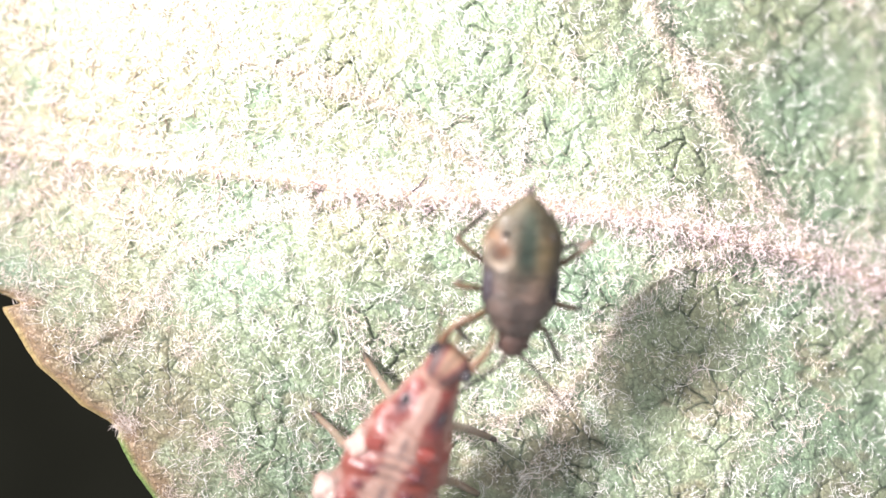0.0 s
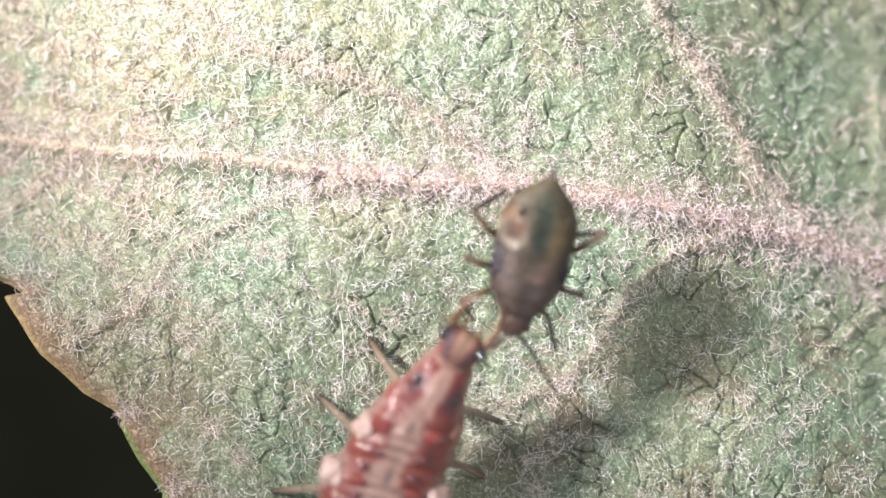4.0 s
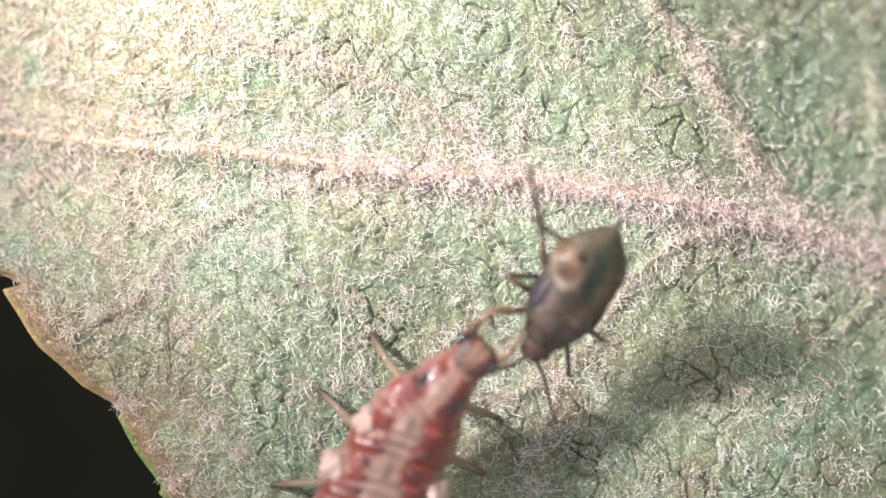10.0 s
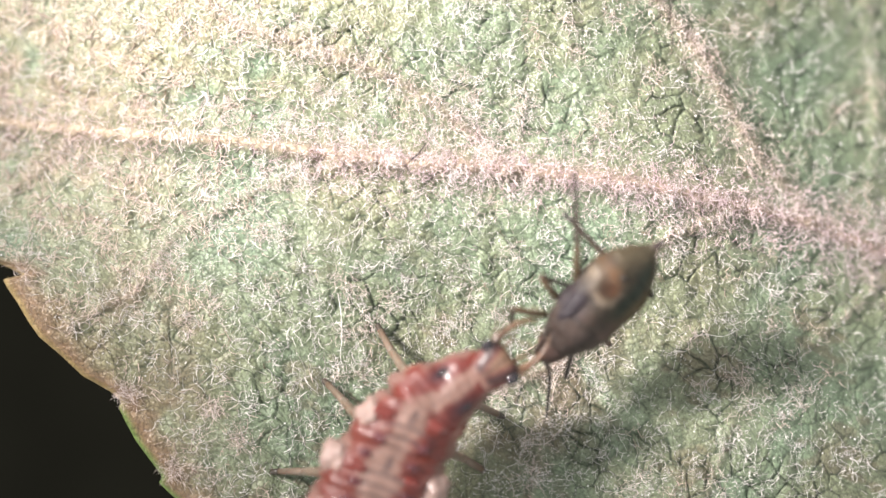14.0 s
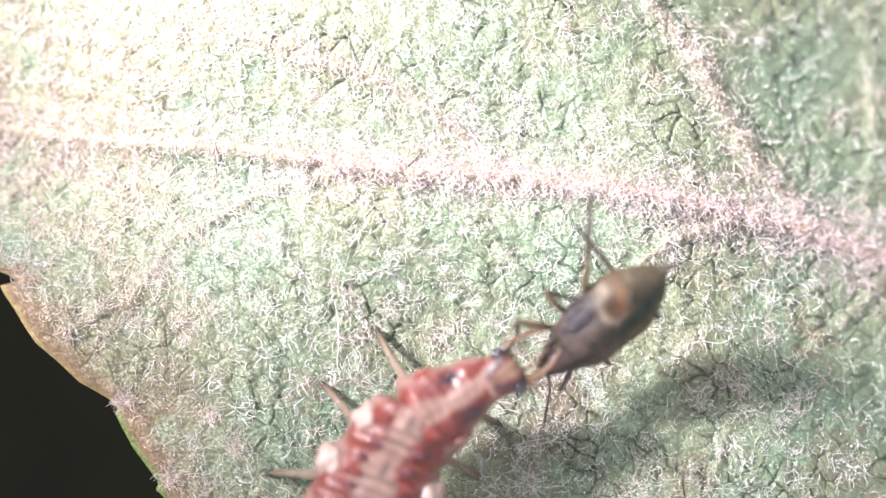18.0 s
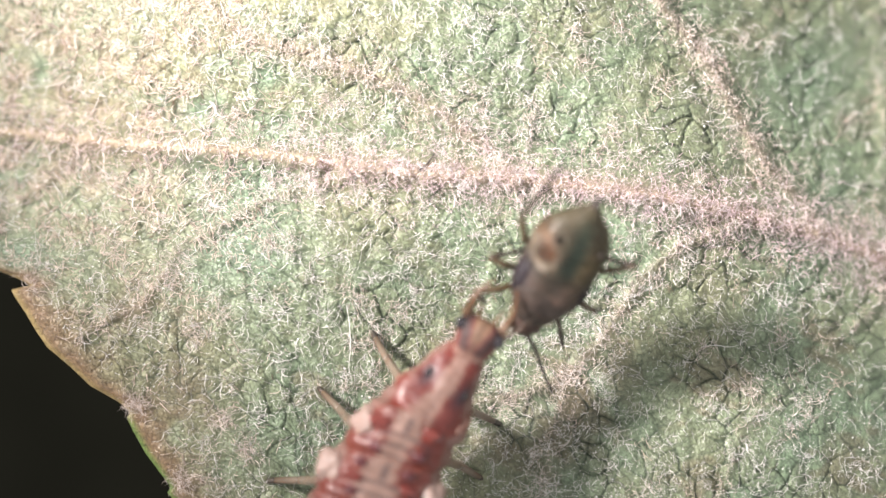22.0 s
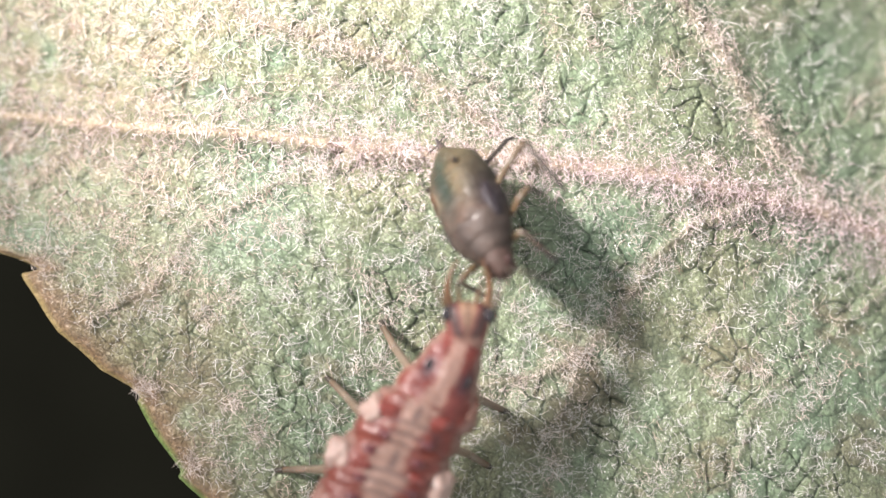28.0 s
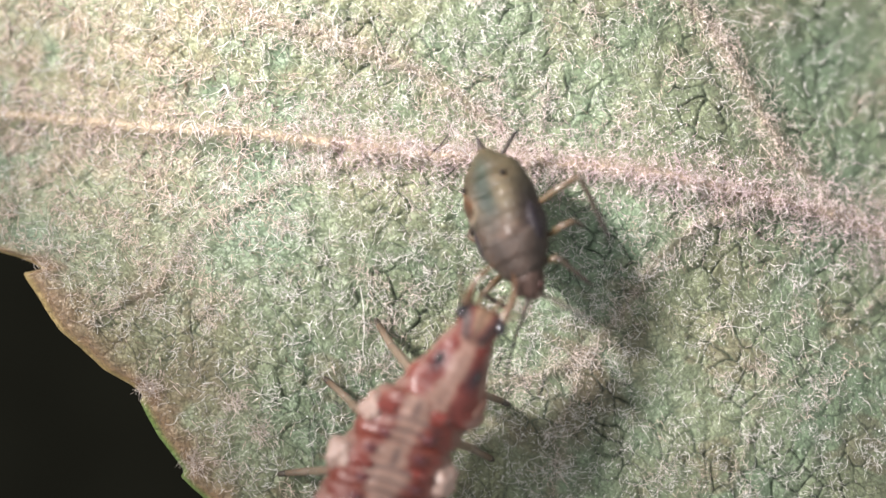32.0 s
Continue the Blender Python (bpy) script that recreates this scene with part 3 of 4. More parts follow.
def build_glints():
    """Tiny white beads added over the blade in place of glints on the hairs."""
    x, y = scatter(5200, 41, lambda x, y: np.clip(0.5 + 0.45 * wave(x, y, 1.3, 42) + 0.6 * np.exp(-((x - edge_x(y)) / 0.8) ** 2), 0.12, 1))
    r = np.random.RandomState(43)
    size = r.uniform(0.0055, 0.011, len(x)) * np.where(r.uniform(0, 1, len(x)) < 0.06, 1.4, 1) * (1 + 0.1 * v_smooth(2.6, 4.0, x + 0.3 * y))
    z = leaf_height(x, y) + r.uniform(0.005, 0.06, len(x))
    t = 0.5 * (1 + math.sqrt(5))
    ball = np.array([(-1, t, 0), (1, t, 0), (-1, -t, 0), (1, -t, 0), (0, -1, t), (0, 1, t), (0, -1, -t), (0, 1, -t), (t, 0, -1), (t, 0, 1), (-t, 0, -1), (-t, 0, 1)]) / math.hypot(1, t)
    tri = np.array([(0, 11, 5), (0, 5, 1), (0, 1, 7), (0, 7, 10), (0, 10, 11), (1, 5, 9), (5, 11, 4), (11, 10, 2), (10, 7, 6), (7, 1, 8),
                    (3, 9, 4), (3, 4, 2), (3, 2, 6), (3, 6, 8), (3, 8, 9), (4, 9, 5), (2, 4, 11), (6, 2, 10), (8, 6, 7), (9, 8, 1)])
    V = fit_to_view((np.stack([x, y, z], 1)[:, None] + ball[None] * size[:, None, None]).reshape(-1, 3))
    F = (np.arange(len(x))[:, None, None] * 12 + tri[None]).reshape(-1, 3)
    bead_white = plain_material("glint_white", (0.86, 0.85, 0.84), rough=0.12, vary=0.1, coat=1.0)
    me = mesh_from("leaf_glints", V, F.tolist(), bead_white)
    tagged(new("leaf_glints", me), "tiny white beads added as glints among the leaf hairs", "leaf gland", kind="stuff")


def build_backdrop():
    # added sheet, coloured near-black for the unlit dark below
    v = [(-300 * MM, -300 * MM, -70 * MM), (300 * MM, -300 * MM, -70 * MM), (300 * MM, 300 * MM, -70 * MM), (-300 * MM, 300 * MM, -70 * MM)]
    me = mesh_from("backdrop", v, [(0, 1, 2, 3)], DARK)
    tagged(new("backdrop", me), "near-black sheet added for the unlit dark beneath the leaf", "backdrop", kind="structure")


# ---- the aphid: head towards -y, tail towards +y, back towards +z ----
def gauss(a, b, w):
    return np.exp(-((a - b) / w) ** 2)


def aphid_paint(x, y, s, up):
    olive = np.array((0.066, 0.053, 0.034))
    brown = np.array((0.095, 0.062, 0.048))
    green = np.array((0.017, 0.029, 0.020))
    f = v_smooth(-0.25, 0.25, y)[:, None]
    c = brown * (1 - f) + olive * f
    n = np.array([noise.noise((a * 5, b * 5, 2.2)) for a, b in zip(x, y)])
    n2 = np.array([noise.noise((a * 13, b * 13, 7.1)) for a, b in zip(x, y)])
    blotch = (v_smooth(0.0, 0.45, n) * 0.6 + 0.07 * gauss(np.sin(y * 24 + 3 * x), 1, 0.4))[:, None].clip(0, 0.75)
    c = c * (1 - blotch) + np.array((0.040, 0.034, 0.026)) * blotch
    stripe = (gauss(x, 0.0, 0.105) * v_smooth(-0.1, 0.25, y) * v_smooth(1.0, 0.75, y) * (up > 0) * 0.95)[:, None]
    c = c * (1 - stripe) + green * stripe
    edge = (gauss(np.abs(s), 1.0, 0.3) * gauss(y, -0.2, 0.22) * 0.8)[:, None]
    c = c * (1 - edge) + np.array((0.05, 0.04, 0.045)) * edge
    # a dim pale horseshoe and an orange patch on one flank
    d = np.hypot((x + 0.33) / 1.0, (y - 0.30) / 1.25)
    shoe = (gauss(d, 0.155, 0.032) * (0.75 + 0.5 * np.clip(n, -0.5, 0.5)) * (up > -0.2) * v_smooth(0.48, 0.34, y))[:, None] * 0.95
    c = c * (1 - shoe) + np.array((0.24, 0.19, 0.14)) * shoe
    core = (np.exp(-(d / 0.11) ** 4) * (up > -0.2))[:, None] * 0.9
    rusty = np.array((0.10, 0.042, 0.020))[None] * (0.55 + 0.9 * v_smooth(-0.2, 0.3, n))[:, None]
    c = c * (1 - core) + rusty * core
    warm = (gauss(x, -0.40, 0.10) * gauss(y, 0.47, 0.12) * 0.45)[:, None]
    c = c * (1 - warm) + np.array((0.20, 0.09, 0.036)) * warm
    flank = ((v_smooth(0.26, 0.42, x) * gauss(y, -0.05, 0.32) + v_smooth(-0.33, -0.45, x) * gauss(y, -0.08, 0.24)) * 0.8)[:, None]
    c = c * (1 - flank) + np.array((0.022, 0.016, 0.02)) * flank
    # olive-yellow fields on either side of the stripe, and crease shade painted between the rings
    field = (gauss(x, 0.24, 0.13) * gauss(y, 0.32, 0.30) * (up > 0) * 0.75)[:, None]
    c = c * (1 - field) + np.array((0.125, 0.088, 0.034)) * field
    crease = (v_smooth(0.80, 1.0, np.sin((y + 0.05 * x * x) * 36)) * v_smooth(0.75, 0.55, y) * v_smooth(-0.3, -0.1, y) * 0.35)[:, None]
    c = c * (1 - crease) + np.array((0.025, 0.02, 0.016)) * crease
    # highlights on the bumps painted as a row of lighter spots
    knob_lights = (gauss(x, 0.24, 0.07) * v_smooth(0.55, 0.95, np.sin(y * 30)) * (up > 0) * v_smooth(0.7, 0.5, y) * 0.5)[:, None]
    c = c * (1 - knob_lights) + np.array((0.17, 0.12, 0.08)) * knob_lights
    # olive tail, its colour lightened for light passing through
    tail = (v_smooth(0.45, 0.85, y) * 0.65)[:, None]
    c = c * (1 - tail) + np.array((0.10, 0.08, 0.046)) * tail
    line = 0.75 * stripe * v_smooth(0.95, 0.7, y)[:, None]
    c = c * (1 - line) + green * line
    return c * (0.74 + 0.22 * np.clip(n2, -0.6, 0.6))[:, None]


def build_aphid():
    a = tagged(new("aphid"), "olive-brown aphid nymph held up in the larva's jaws", "aphid")
    shape = [(-0.36, 0.369, 0.321, 0, 0), (-0.3, 0.452, 0.379, 0, 0), (-0.1, 0.471, 0.384, 0, 0), (0.15, 0.491, 0.373, 0, 0), (0.35, 0.480, 0.363, 0, 0),
             (0.52, 0.452, 0.342, 0, 0), (0.68, 0.370, 0.277, 0, 0), (0.82, 0.232, 0.198, 0, 0), (0.94, 0.102, 0.106, 0.02, 0), (0.985, 0.049, 0.054, 0.03, 0)]
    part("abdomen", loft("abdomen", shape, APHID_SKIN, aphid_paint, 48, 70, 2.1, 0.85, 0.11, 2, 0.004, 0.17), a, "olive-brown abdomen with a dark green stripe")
    shape = [(-0.8, 0.116, 0.129, 0, 0), (-0.78, 0.204, 0.213, 0, 0), (-0.7, 0.282, 0.267, 0, 0), (-0.62, 0.321, 0.298, 0, 0), (-0.585, 0.334, 0.304, 0, 0), (-0.52, 0.388, 0.342, 0, 0),
             (-0.4, 0.431, 0.367, 0, 0), (-0.3, 0.461, 0.384, 0, 0), (-0.22, 0.427, 0.342, 0, 0)]
    part("thorax", loft("thorax", shape, APHID_SKIN, lambda x, y, s, up: np.tile(np.array((0.060, 0.043, 0.036)), (len(x), 1)) * (0.97 + 0.04 * np.abs(np.sin(y * 12)) - 0.45 * gauss(x, -0.06, 0.10) - 0.35 * gauss(np.abs(s), 1, 0.25))[:, None], 40, 34, 2.1, 0.85, 0.06, 3), a, "pinkish-brown thorax")
    shape = [(-1.06, 0.058, 0.063, -0.04, 0), (-1.04, 0.116, 0.106, -0.03, 0), (-0.97, 0.160, 0.150, -0.02, 0), (-0.88, 0.194, 0.181, 0, 0), (-0.8, 0.213, 0.204, 0, 0), (-0.72, 0.194, 0.170, 0, 0)]
    head = part("head", loft("head", shape, APHID_SKIN, lambda x, y, s, up: np.tile(np.array((0.055, 0.033, 0.027)), (len(x), 1)), 30, 20, 2.1, 0.9, 0.05, 4), a, "dark brown head")
    for sx in (-1, 1):
        part("eye", blob("eye", (0.165 * sx, -0.93, 0.02), (0.045, 0.05, 0.05), EYE_RED), head)
        reach = ((-0.20, -1.22, 0.06), (-0.48, -1.46, 0.0), (-0.80, -1.78, -0.12)) if sx < 0 else ((0.27, -1.17, 0.08), (0.50, -1.42, 0.12), (0.76, -1.68, 0.12))
        part("antenna", tube("antenna", [(0.07 * sx, -1.02, 0.02), *reach], (0.030, 0.024, 0.020, 0.012), LEG_SKIN, (0.035, 0.024, 0.018), (0.016, 0.012, 0.011)), head, "thin dark antenna")
    part("beak", tube("beak", [(0, -0.98, -0.1), (0.0, -0.9, -0.24), (0, -0.72, -0.3)], (0.04, 0.03, 0.012), LEG_SKIN, (0.15, 0.09, 0.05), (0.05, 0.03, 0.02)), head)
    part("cauda", tube("cauda", [(0, 0.90, 0.02), (0, 1.02, 0.05), (0.01, 1.15, 0.08)], (0.08, 0.05, 0.01), APHID_SKIN, (0.06, 0.045, 0.03), (0.03, 0.022, 0.03)), a, "dark pointed tail tip")
    for sx in (-1, 1):
        part("siphuncle", tube("siphuncle", [(0.29 * sx, 0.50, 0.25), (0.30 * sx, 0.515, 0.295), (0.31 * sx, 0.53, 0.325)], (0.05, 0.04, 0.022), APHID_SKIN, (0.04, 0.03, 0.02), (0.02, 0.016, 0.014)), a, "short dark siphuncle")
        part("wing_pad", blob("wing_pad", (0.385 * sx, -0.14, 0.075), (0.095, 0.31, 0.13), APHID_SKIN, (0.020, 0.015, 0.019), 16, 20, 0.12), a, "dark wing pad")
    amber, dusk = (0.10, 0.068, 0.036), (0.022, 0.016, 0.014)
    limbs = (   # hip, knee, ankle, toe
        ((-0.42, 0.06, -0.15), (-0.82, 0.36, 0.02), (-0.27, 0.95, 0.0), (-0.20, 1.0, -0.05)),
        ((-0.40, -0.28, -0.18), (-0.78, -0.22, -0.04), (-0.84, 0.12, -0.20), (-0.86, 0.20, -0.26)),
        ((-0.34, -0.55, -0.18), (-0.72, -0.74, -0.02), (-0.56, -0.93, -0.2), (-0.50, -0.98, -0.24)),
        ((0.42, 0.05, -0.10), (0.86, 0.49, 0.08), (0.16, 0.22, -0.1), (0.08, 0.19, -0.14)),
        ((0.38, -0.36, -0.18), (0.74, -0.40, -0.04), (0.80, -0.46, -0.26), (0.84, -0.46, -0.32)),
        ((0.26, -0.66, -0.18), (0.40, -0.70, -0.02), (0.62, -1.08, -0.2), (0.66, -1.14, -0.26)),
    )
    hinges = []
    for hip, knee, ankle, toe in limbs:
        hip, knee, ankle, toe = Vector(hip), Vector(knee), Vector(ankle), Vector(toe)
        k, n, f = knee - hip, ankle - knee, toe - knee
        leg = part("leg", tube("leg", [(0, 0, 0), k * 0.5 + Vector((0, 0, 0.05)), k], (0.040, 0.046, 0.038), LEG_SKIN, amber, (0.075, 0.046, 0.024)), a, "amber leg with dark foot")
        leg.location = hip * MM
        shin = part("shin", tube("shin", [(0, 0, 0), n * 0.5 + Vector((0, 0, 0.01)), n], (0.038, 0.033, 0.030), LEG_SKIN, (0.045, 0.030, 0.02), dusk), leg)
        shin.location = k * MM
        foot = part("foot", tube("foot", [n, f], (0.028, 0.018), LEG_SKIN, dusk, dusk, 8, 4), leg)
        foot.location = k * MM
        hinges.append(((leg, hip), (shin, k), (foot, k)))
    return a, hinges


# ---- the lacewing larva: head towards +y, standing over z = 0 ----
def larva_paint(x, y, s, up, mid_y=None, span=0.3, folds=0.75):
    cream = np.array((0.185, 0.102, 0.083))
    red = np.array((0.128, 0.0175, 0.0095))
    wine = np.array((0.045, 0.010, 0.013))
    tan = np.array((0.245, 0.150, 0.120))
    n = np.array([noise.noise((a * 3.6, b * 3.6, 1.3)) for a, b in zip(x, y)])
    m = np.array([noise.noise((a * 7, b * 9, 4.7)) for a, b in zip(x, y)])
    q = np.abs(s) + 0.22 * n + 0.16 * m
    c = np.tile(cream, (len(x), 1))
    band = v_smooth(0.24, 0.34, q) * v_smooth(0.92, 0.72, q)
    if mid_y is not None:
        band = band * (0.72 + 0.28 * gauss(y, mid_y, 0.5 * span)) * (1 - 0.45 * v_smooth(0.25, 0.55, n))
    band = band[:, None]
    c = c * (1 - band) + red * band
    deep = gauss(q, 0.50, 0.15) * v_smooth(-0.25, 0.25, m + 0.5 * n)
    if mid_y is not None:
        deep = deep * (0.25 + 0.75 * gauss(y, mid_y - 0.1 * span, 0.3 * span))
    deep = (0.7 * deep)[:, None]
    c = c * (1 - deep) + wine * deep
    mid = (v_smooth(0.29, 0.18, np.abs(s) + 0.10 * n + 0.06 * m) * 0.9)[:, None]
    c = c * (1 - mid) + tan * mid
    # shade of two thin folds painted grey across each ring, and a dark dash along its middle
    if mid_y is None:
        line = gauss(s, 0, 0.028) * (0.4 + 0.5 * m)
    else:
        arc = y - mid_y + 0.10 * span * s * s * 4 + 0.012 * n
        fold = (gauss(arc, 0.02 * span, 0.019) + gauss(arc, -0.20 * span, 0.019) + 0.8 * gauss(arc, -0.40 * span, 0.018)) * v_smooth(0.50, 0.34, np.abs(s)) * (up > 0)
        line = np.maximum(folds * fold, gauss(s + 0.02 * m, 0, 0.036) * gauss(y, mid_y + 0.22 * span, 0.16 * span) * 1.1)
    line = line[:, None].clip(0, 0.8)
    c = c * (1 - line) + np.array((0.055, 0.036, 0.04)) * line
    pink = (v_smooth(-0.1, -0.7, up) * 0.6)[:, None]
    return c * (1 - pink) + np.array((0.22, 0.12, 0.09)) * pink


def pronotum_paint(x, y, s, up):
    c = larva_paint(x, y, s * 1.0, up, folds=0.15)
    pale = (gauss(s, 0.0, 0.17) * 0.5)[:, None]
    c = c * (1 - pale) + np.array((0.215, 0.115, 0.09)) * pale
    band = (gauss(np.abs(s), 0.50, 0.16) * 0.85 * v_smooth(0.62, 0.5, y))[:, None]
    c = c * (1 - band) + np.array((0.135, 0.022, 0.016)) * band
    for sx in (-1, 1):
        d = (np.exp(-((x - 0.25 * sx) / 0.085) ** 2 - ((y - 0.10) / 0.17) ** 2) * (up > 0))[:, None]
        c = c * (1 - d) + np.array((0.03, 0.013, 0.02)) * d
    return c


def head_paint(x, y, s, up):
    tan = np.array((0.20, 0.118, 0.076))
    dark = np.array((0.026, 0.014, 0.014))
    rust = np.array((0.135, 0.042, 0.034))
    ax = np.abs(x)
    c = np.tile(rust, (len(x), 1))
    d = (gauss(ax, 0.08 + 0.12 * v_smooth(-0.25, 0.25, y), 0.060) * 0.97)[:, None]
    c = c * (1 - d) + dark * d
    # tan wedge between the eyes, split by a fine dark line
    f = (v_smooth(0.02, -0.02, ax - (0.012 + 0.095 * v_smooth(-0.18, 0.28, y))) * (up > 0))[:, None]
    c = c * (1 - f) + tan * f
    g = (gauss(x, 0, 0.012) * 0.5)[:, None]
    c = c * (1 - g) + dark * g
    # the soft neck behind the hard head is pale
    neck = v_smooth(-0.10, -0.20, y)[:, None] * 0.9
    return c * (1 - neck) + np.array((0.21, 0.115, 0.090)) * neck


def bristles(name, roots, parent, seed):
    """A tuft of stiff bristles on a knob."""
    r = random.Random(seed)
    for x, y, z, dx, dy, dz in roots:
        k = r.uniform(0.8, 1.25)
        part(name, tube(name, [(x, y, z), (x + dx * k * 0.5, y + dy * k * 0.5, z + dz * k * 0.6), (x + dx * k, y + dy * k, z + dz * k)], (0.009, 0.007, 0.003), BRISTLE, None, None, 5, 5), parent)


def build_larva():
    la = tagged(new("lacewing_larva"), "red and cream lacewing larva gripping an aphid", "larva")
    segs = (   # front y, back y, half width front, widest, back, half height, centre z
        (0.46, -0.20, 0.58, 0.66, 0.67, 0.44, 0.86),
        (-0.16, -0.84, 0.67, 0.75, 0.74, 0.49, 0.86),
        (-0.80, -1.44, 0.74, 0.79, 0.75, 0.53, 0.83),
        (-1.40, -2.00, 0.70, 0.73, 0.68, 0.52, 0.78),
        (-1.96, -2.55, 0.67, 0.67, 0.58, 0.47, 0.58),
        (-2.51, -3.10, 0.57, 0.55, 0.44, 0.39, 0.34),
        (-3.06, -3.60, 0.43, 0.39, 0.27, 0.29, 0.06),
        (-3.56, -4.00, 0.26, 0.21, 0.10, 0.18, -0.20),
    )
    for i, (y0, y1, a, b, c, h, z) in enumerate(segs):
        x0, x1 = ((0.15, 0.03), (0.03, -0.04), (-0.04, 0))[i] if i < 3 else (0, 0)
        xm = 0.5 * (x0 + x1)
        n, L = ("thorax_ring" if i < 2 else "abdomen_ring"), y0 - y1
        sh = [(y0 - d * L, w, h * k, z, x0 + (x1 - x0) * d) for d, w, k in ((0, a * 0.86, 0.88), (0.06, a * 0.96, 0.96), (0.30, 0.5 * (a + b), 0.985),
              (0.6, b, 1), (0.85, c, 0.985), (0.98, c * 0.95, 0.94), (1, c * 0.8, 0.82))]
        ring = part(n, loft(n, sh, LARVA_SKIN, lambda x, y, s, up: larva_paint(x, y, s, up, 0.5 * (y0 + y1), L), 72, 60, 2.15, 0.85, 0.08, i + 5, 0.008), la)
        ym = 0.5 * (y0 + y1)
        for sx in (-1, 1):
            # side knob with bristles, pale cream on the two thorax rings
            pale = (0.31, 0.215, 0.185) if i < 2 else (0.24, 0.13, 0.108)
            if i > 0 or sx < 0:
                out = 0.80 if i == 1 else 0.71
                part("side_knob", blob("side_knob", (xm + sx * b * out, ym - 0.02, z + 0.12), (0.21 * b / 0.7, 0.24, 0.25), LARVA_SKIN, pale, 18, 26, 0.3, None if i < 2 else (0.20, 0.06, 0.045)), ring, "pale cream side knob" if i < 2 else "")
            bristles("bristle", [(xm + sx * b * 1.0, ym + d, z + 0.12, sx * 0.2, d * 2, 0.06) for d in (-0.05, 0.0, 0.06)], ring, i * 7 + sx)
            # swollen shining bars beside the middle of the back
            bars = ((0.16, 0.17, 0.085, 0.46), (-0.30, 0.10, 0.06, 0.40)) if i == 0 else ((0.30, 0.09, 0.052, 0.40), (0.03, 0.13, 0.060, 0.44), (-0.24, 0.10, 0.052, 0.42))
            for d, w, deep, o in bars:
                tint = (0.15, 0.020, 0.013) if w > 0.12 else (0.085, 0.012, 0.016)
                part("back_bar", blob("back_bar", (xm + sx * b * o, ym + (d + 0.03 * math.sin(i * 5 + sx)) * L, z + h * math.sqrt(1 - o * o) * 0.985), (w, deep, 0.05), BAR_SKIN, tint, 12, 18, 0.4), ring, "shiny dark red bar")
    # first body ring, which swings with the neck
    pro = part("pronotum", loft("pronotum", [(0.66, 0.14, 0.10, 0.03, 0), (0.63, 0.23, 0.17, 0.04, 0), (0.54, 0.29, 0.21, 0.05, 0), (0.38, 0.345, 0.25, 0.04, 0), (0.18, 0.39, 0.28, 0.03, 0), (0.0, 0.45, 0.32, 0.0, 0), (-0.18, 0.53, 0.37, -0.04, 0), (-0.36, 0.57, 0.40, -0.06, 0), (-0.48, 0.54, 0.38, -0.08, 0), (-0.56, 0.40, 0.29, -0.09, 0)],
                               LARVA_SKIN, pronotum_paint, 52, 60, 2.15, 0.85, 0.14, 31, 0.004), la, "reddish front ring with two dark spots")
    for sx in (-1, 1):
        part("spot_knob", blob("spot_knob", (0.25 * sx, 0.14, 0.235), (0.045, 0.075, 0.035), EYE_BLACK, None, 10, 14, 0.2), pro, "glossy dark spot")
        part("side_knob", blob("side_knob", (0.44 * sx, -0.20, 0.03), (0.10, 0.2, 0.14), LARVA_SKIN, (0.24, 0.125, 0.095), 14, 20, 0.35, (0.13, 0.028, 0.02)), pro, "pale cream side knob")
    # head with jaws
    hd = part("larva_head", loft("larva_head", [(-0.42, 0.12, 0.08, -0.10, 0), (-0.36, 0.18, 0.13, -0.08, 0), (-0.22, 0.225, 0.16, -0.03, 0), (-0.08, 0.25, 0.18, 0, 0), (0.06, 0.285, 0.19, 0, 0), (0.17, 0.305, 0.18, 0, 0), (0.25, 0.26, 0.13, -0.02, 0), (0.28, 0.14, 0.07, -0.03, 0)],
                                HEAD_SKIN, head_paint, 48, 40, 2.3, 0.8, 0.05, 41), la, "brown flattened head with a tan wedge between dark stripes")
    for sx in (-1, 1):
        part("eye", blob("eye", (0.255 * sx, 0.135, 0.075), (0.078, 0.098, 0.088), EYE_BLACK, None, 12, 16), hd, "glossy black eye")
        part("jaw", tube("jaw", [(0.21 * sx, 0.18, -0.02), (0.255 * sx, 0.36, 0.0), (0.25 * sx, 0.54, 0.02), (0.20 * sx, 0.70, 0.03), (0.12 * sx, 0.82, 0.03)], (0.07, 0.052, 0.038, 0.026, 0.008), LEG_SKIN, (0.12, 0.06, 0.028), (0.09, 0.042, 0.018), 12, 20), hd, "curved amber sickle jaw")
        part("palp", tube("palp", [(0.10 * sx, 0.26, -0.05), (0.13 * sx, 0.42, -0.04), (0.17 * sx, 0.54, -0.06)], (0.028, 0.022, 0.01), LEG_SKIN, (0.15, 0.09, 0.045), (0.05, 0.03, 0.02), 8, 8), hd)
        part("feeler", tube("feeler", [(0.25 * sx, 0.2, 0.08), (0.36 * sx, 0.34, 0.12), (0.46 * sx, 0.55, 0.1), (0.54 * sx, 0.72, 0.06)], (0.02, 0.014, 0.011, 0.005), LEG_SKIN, (0.11, 0.065, 0.035), (0.03, 0.02, 0.015), 8, 12), hd)
    drab, tip = (0.17, 0.128, 0.095), (0.045, 0.034, 0.026)
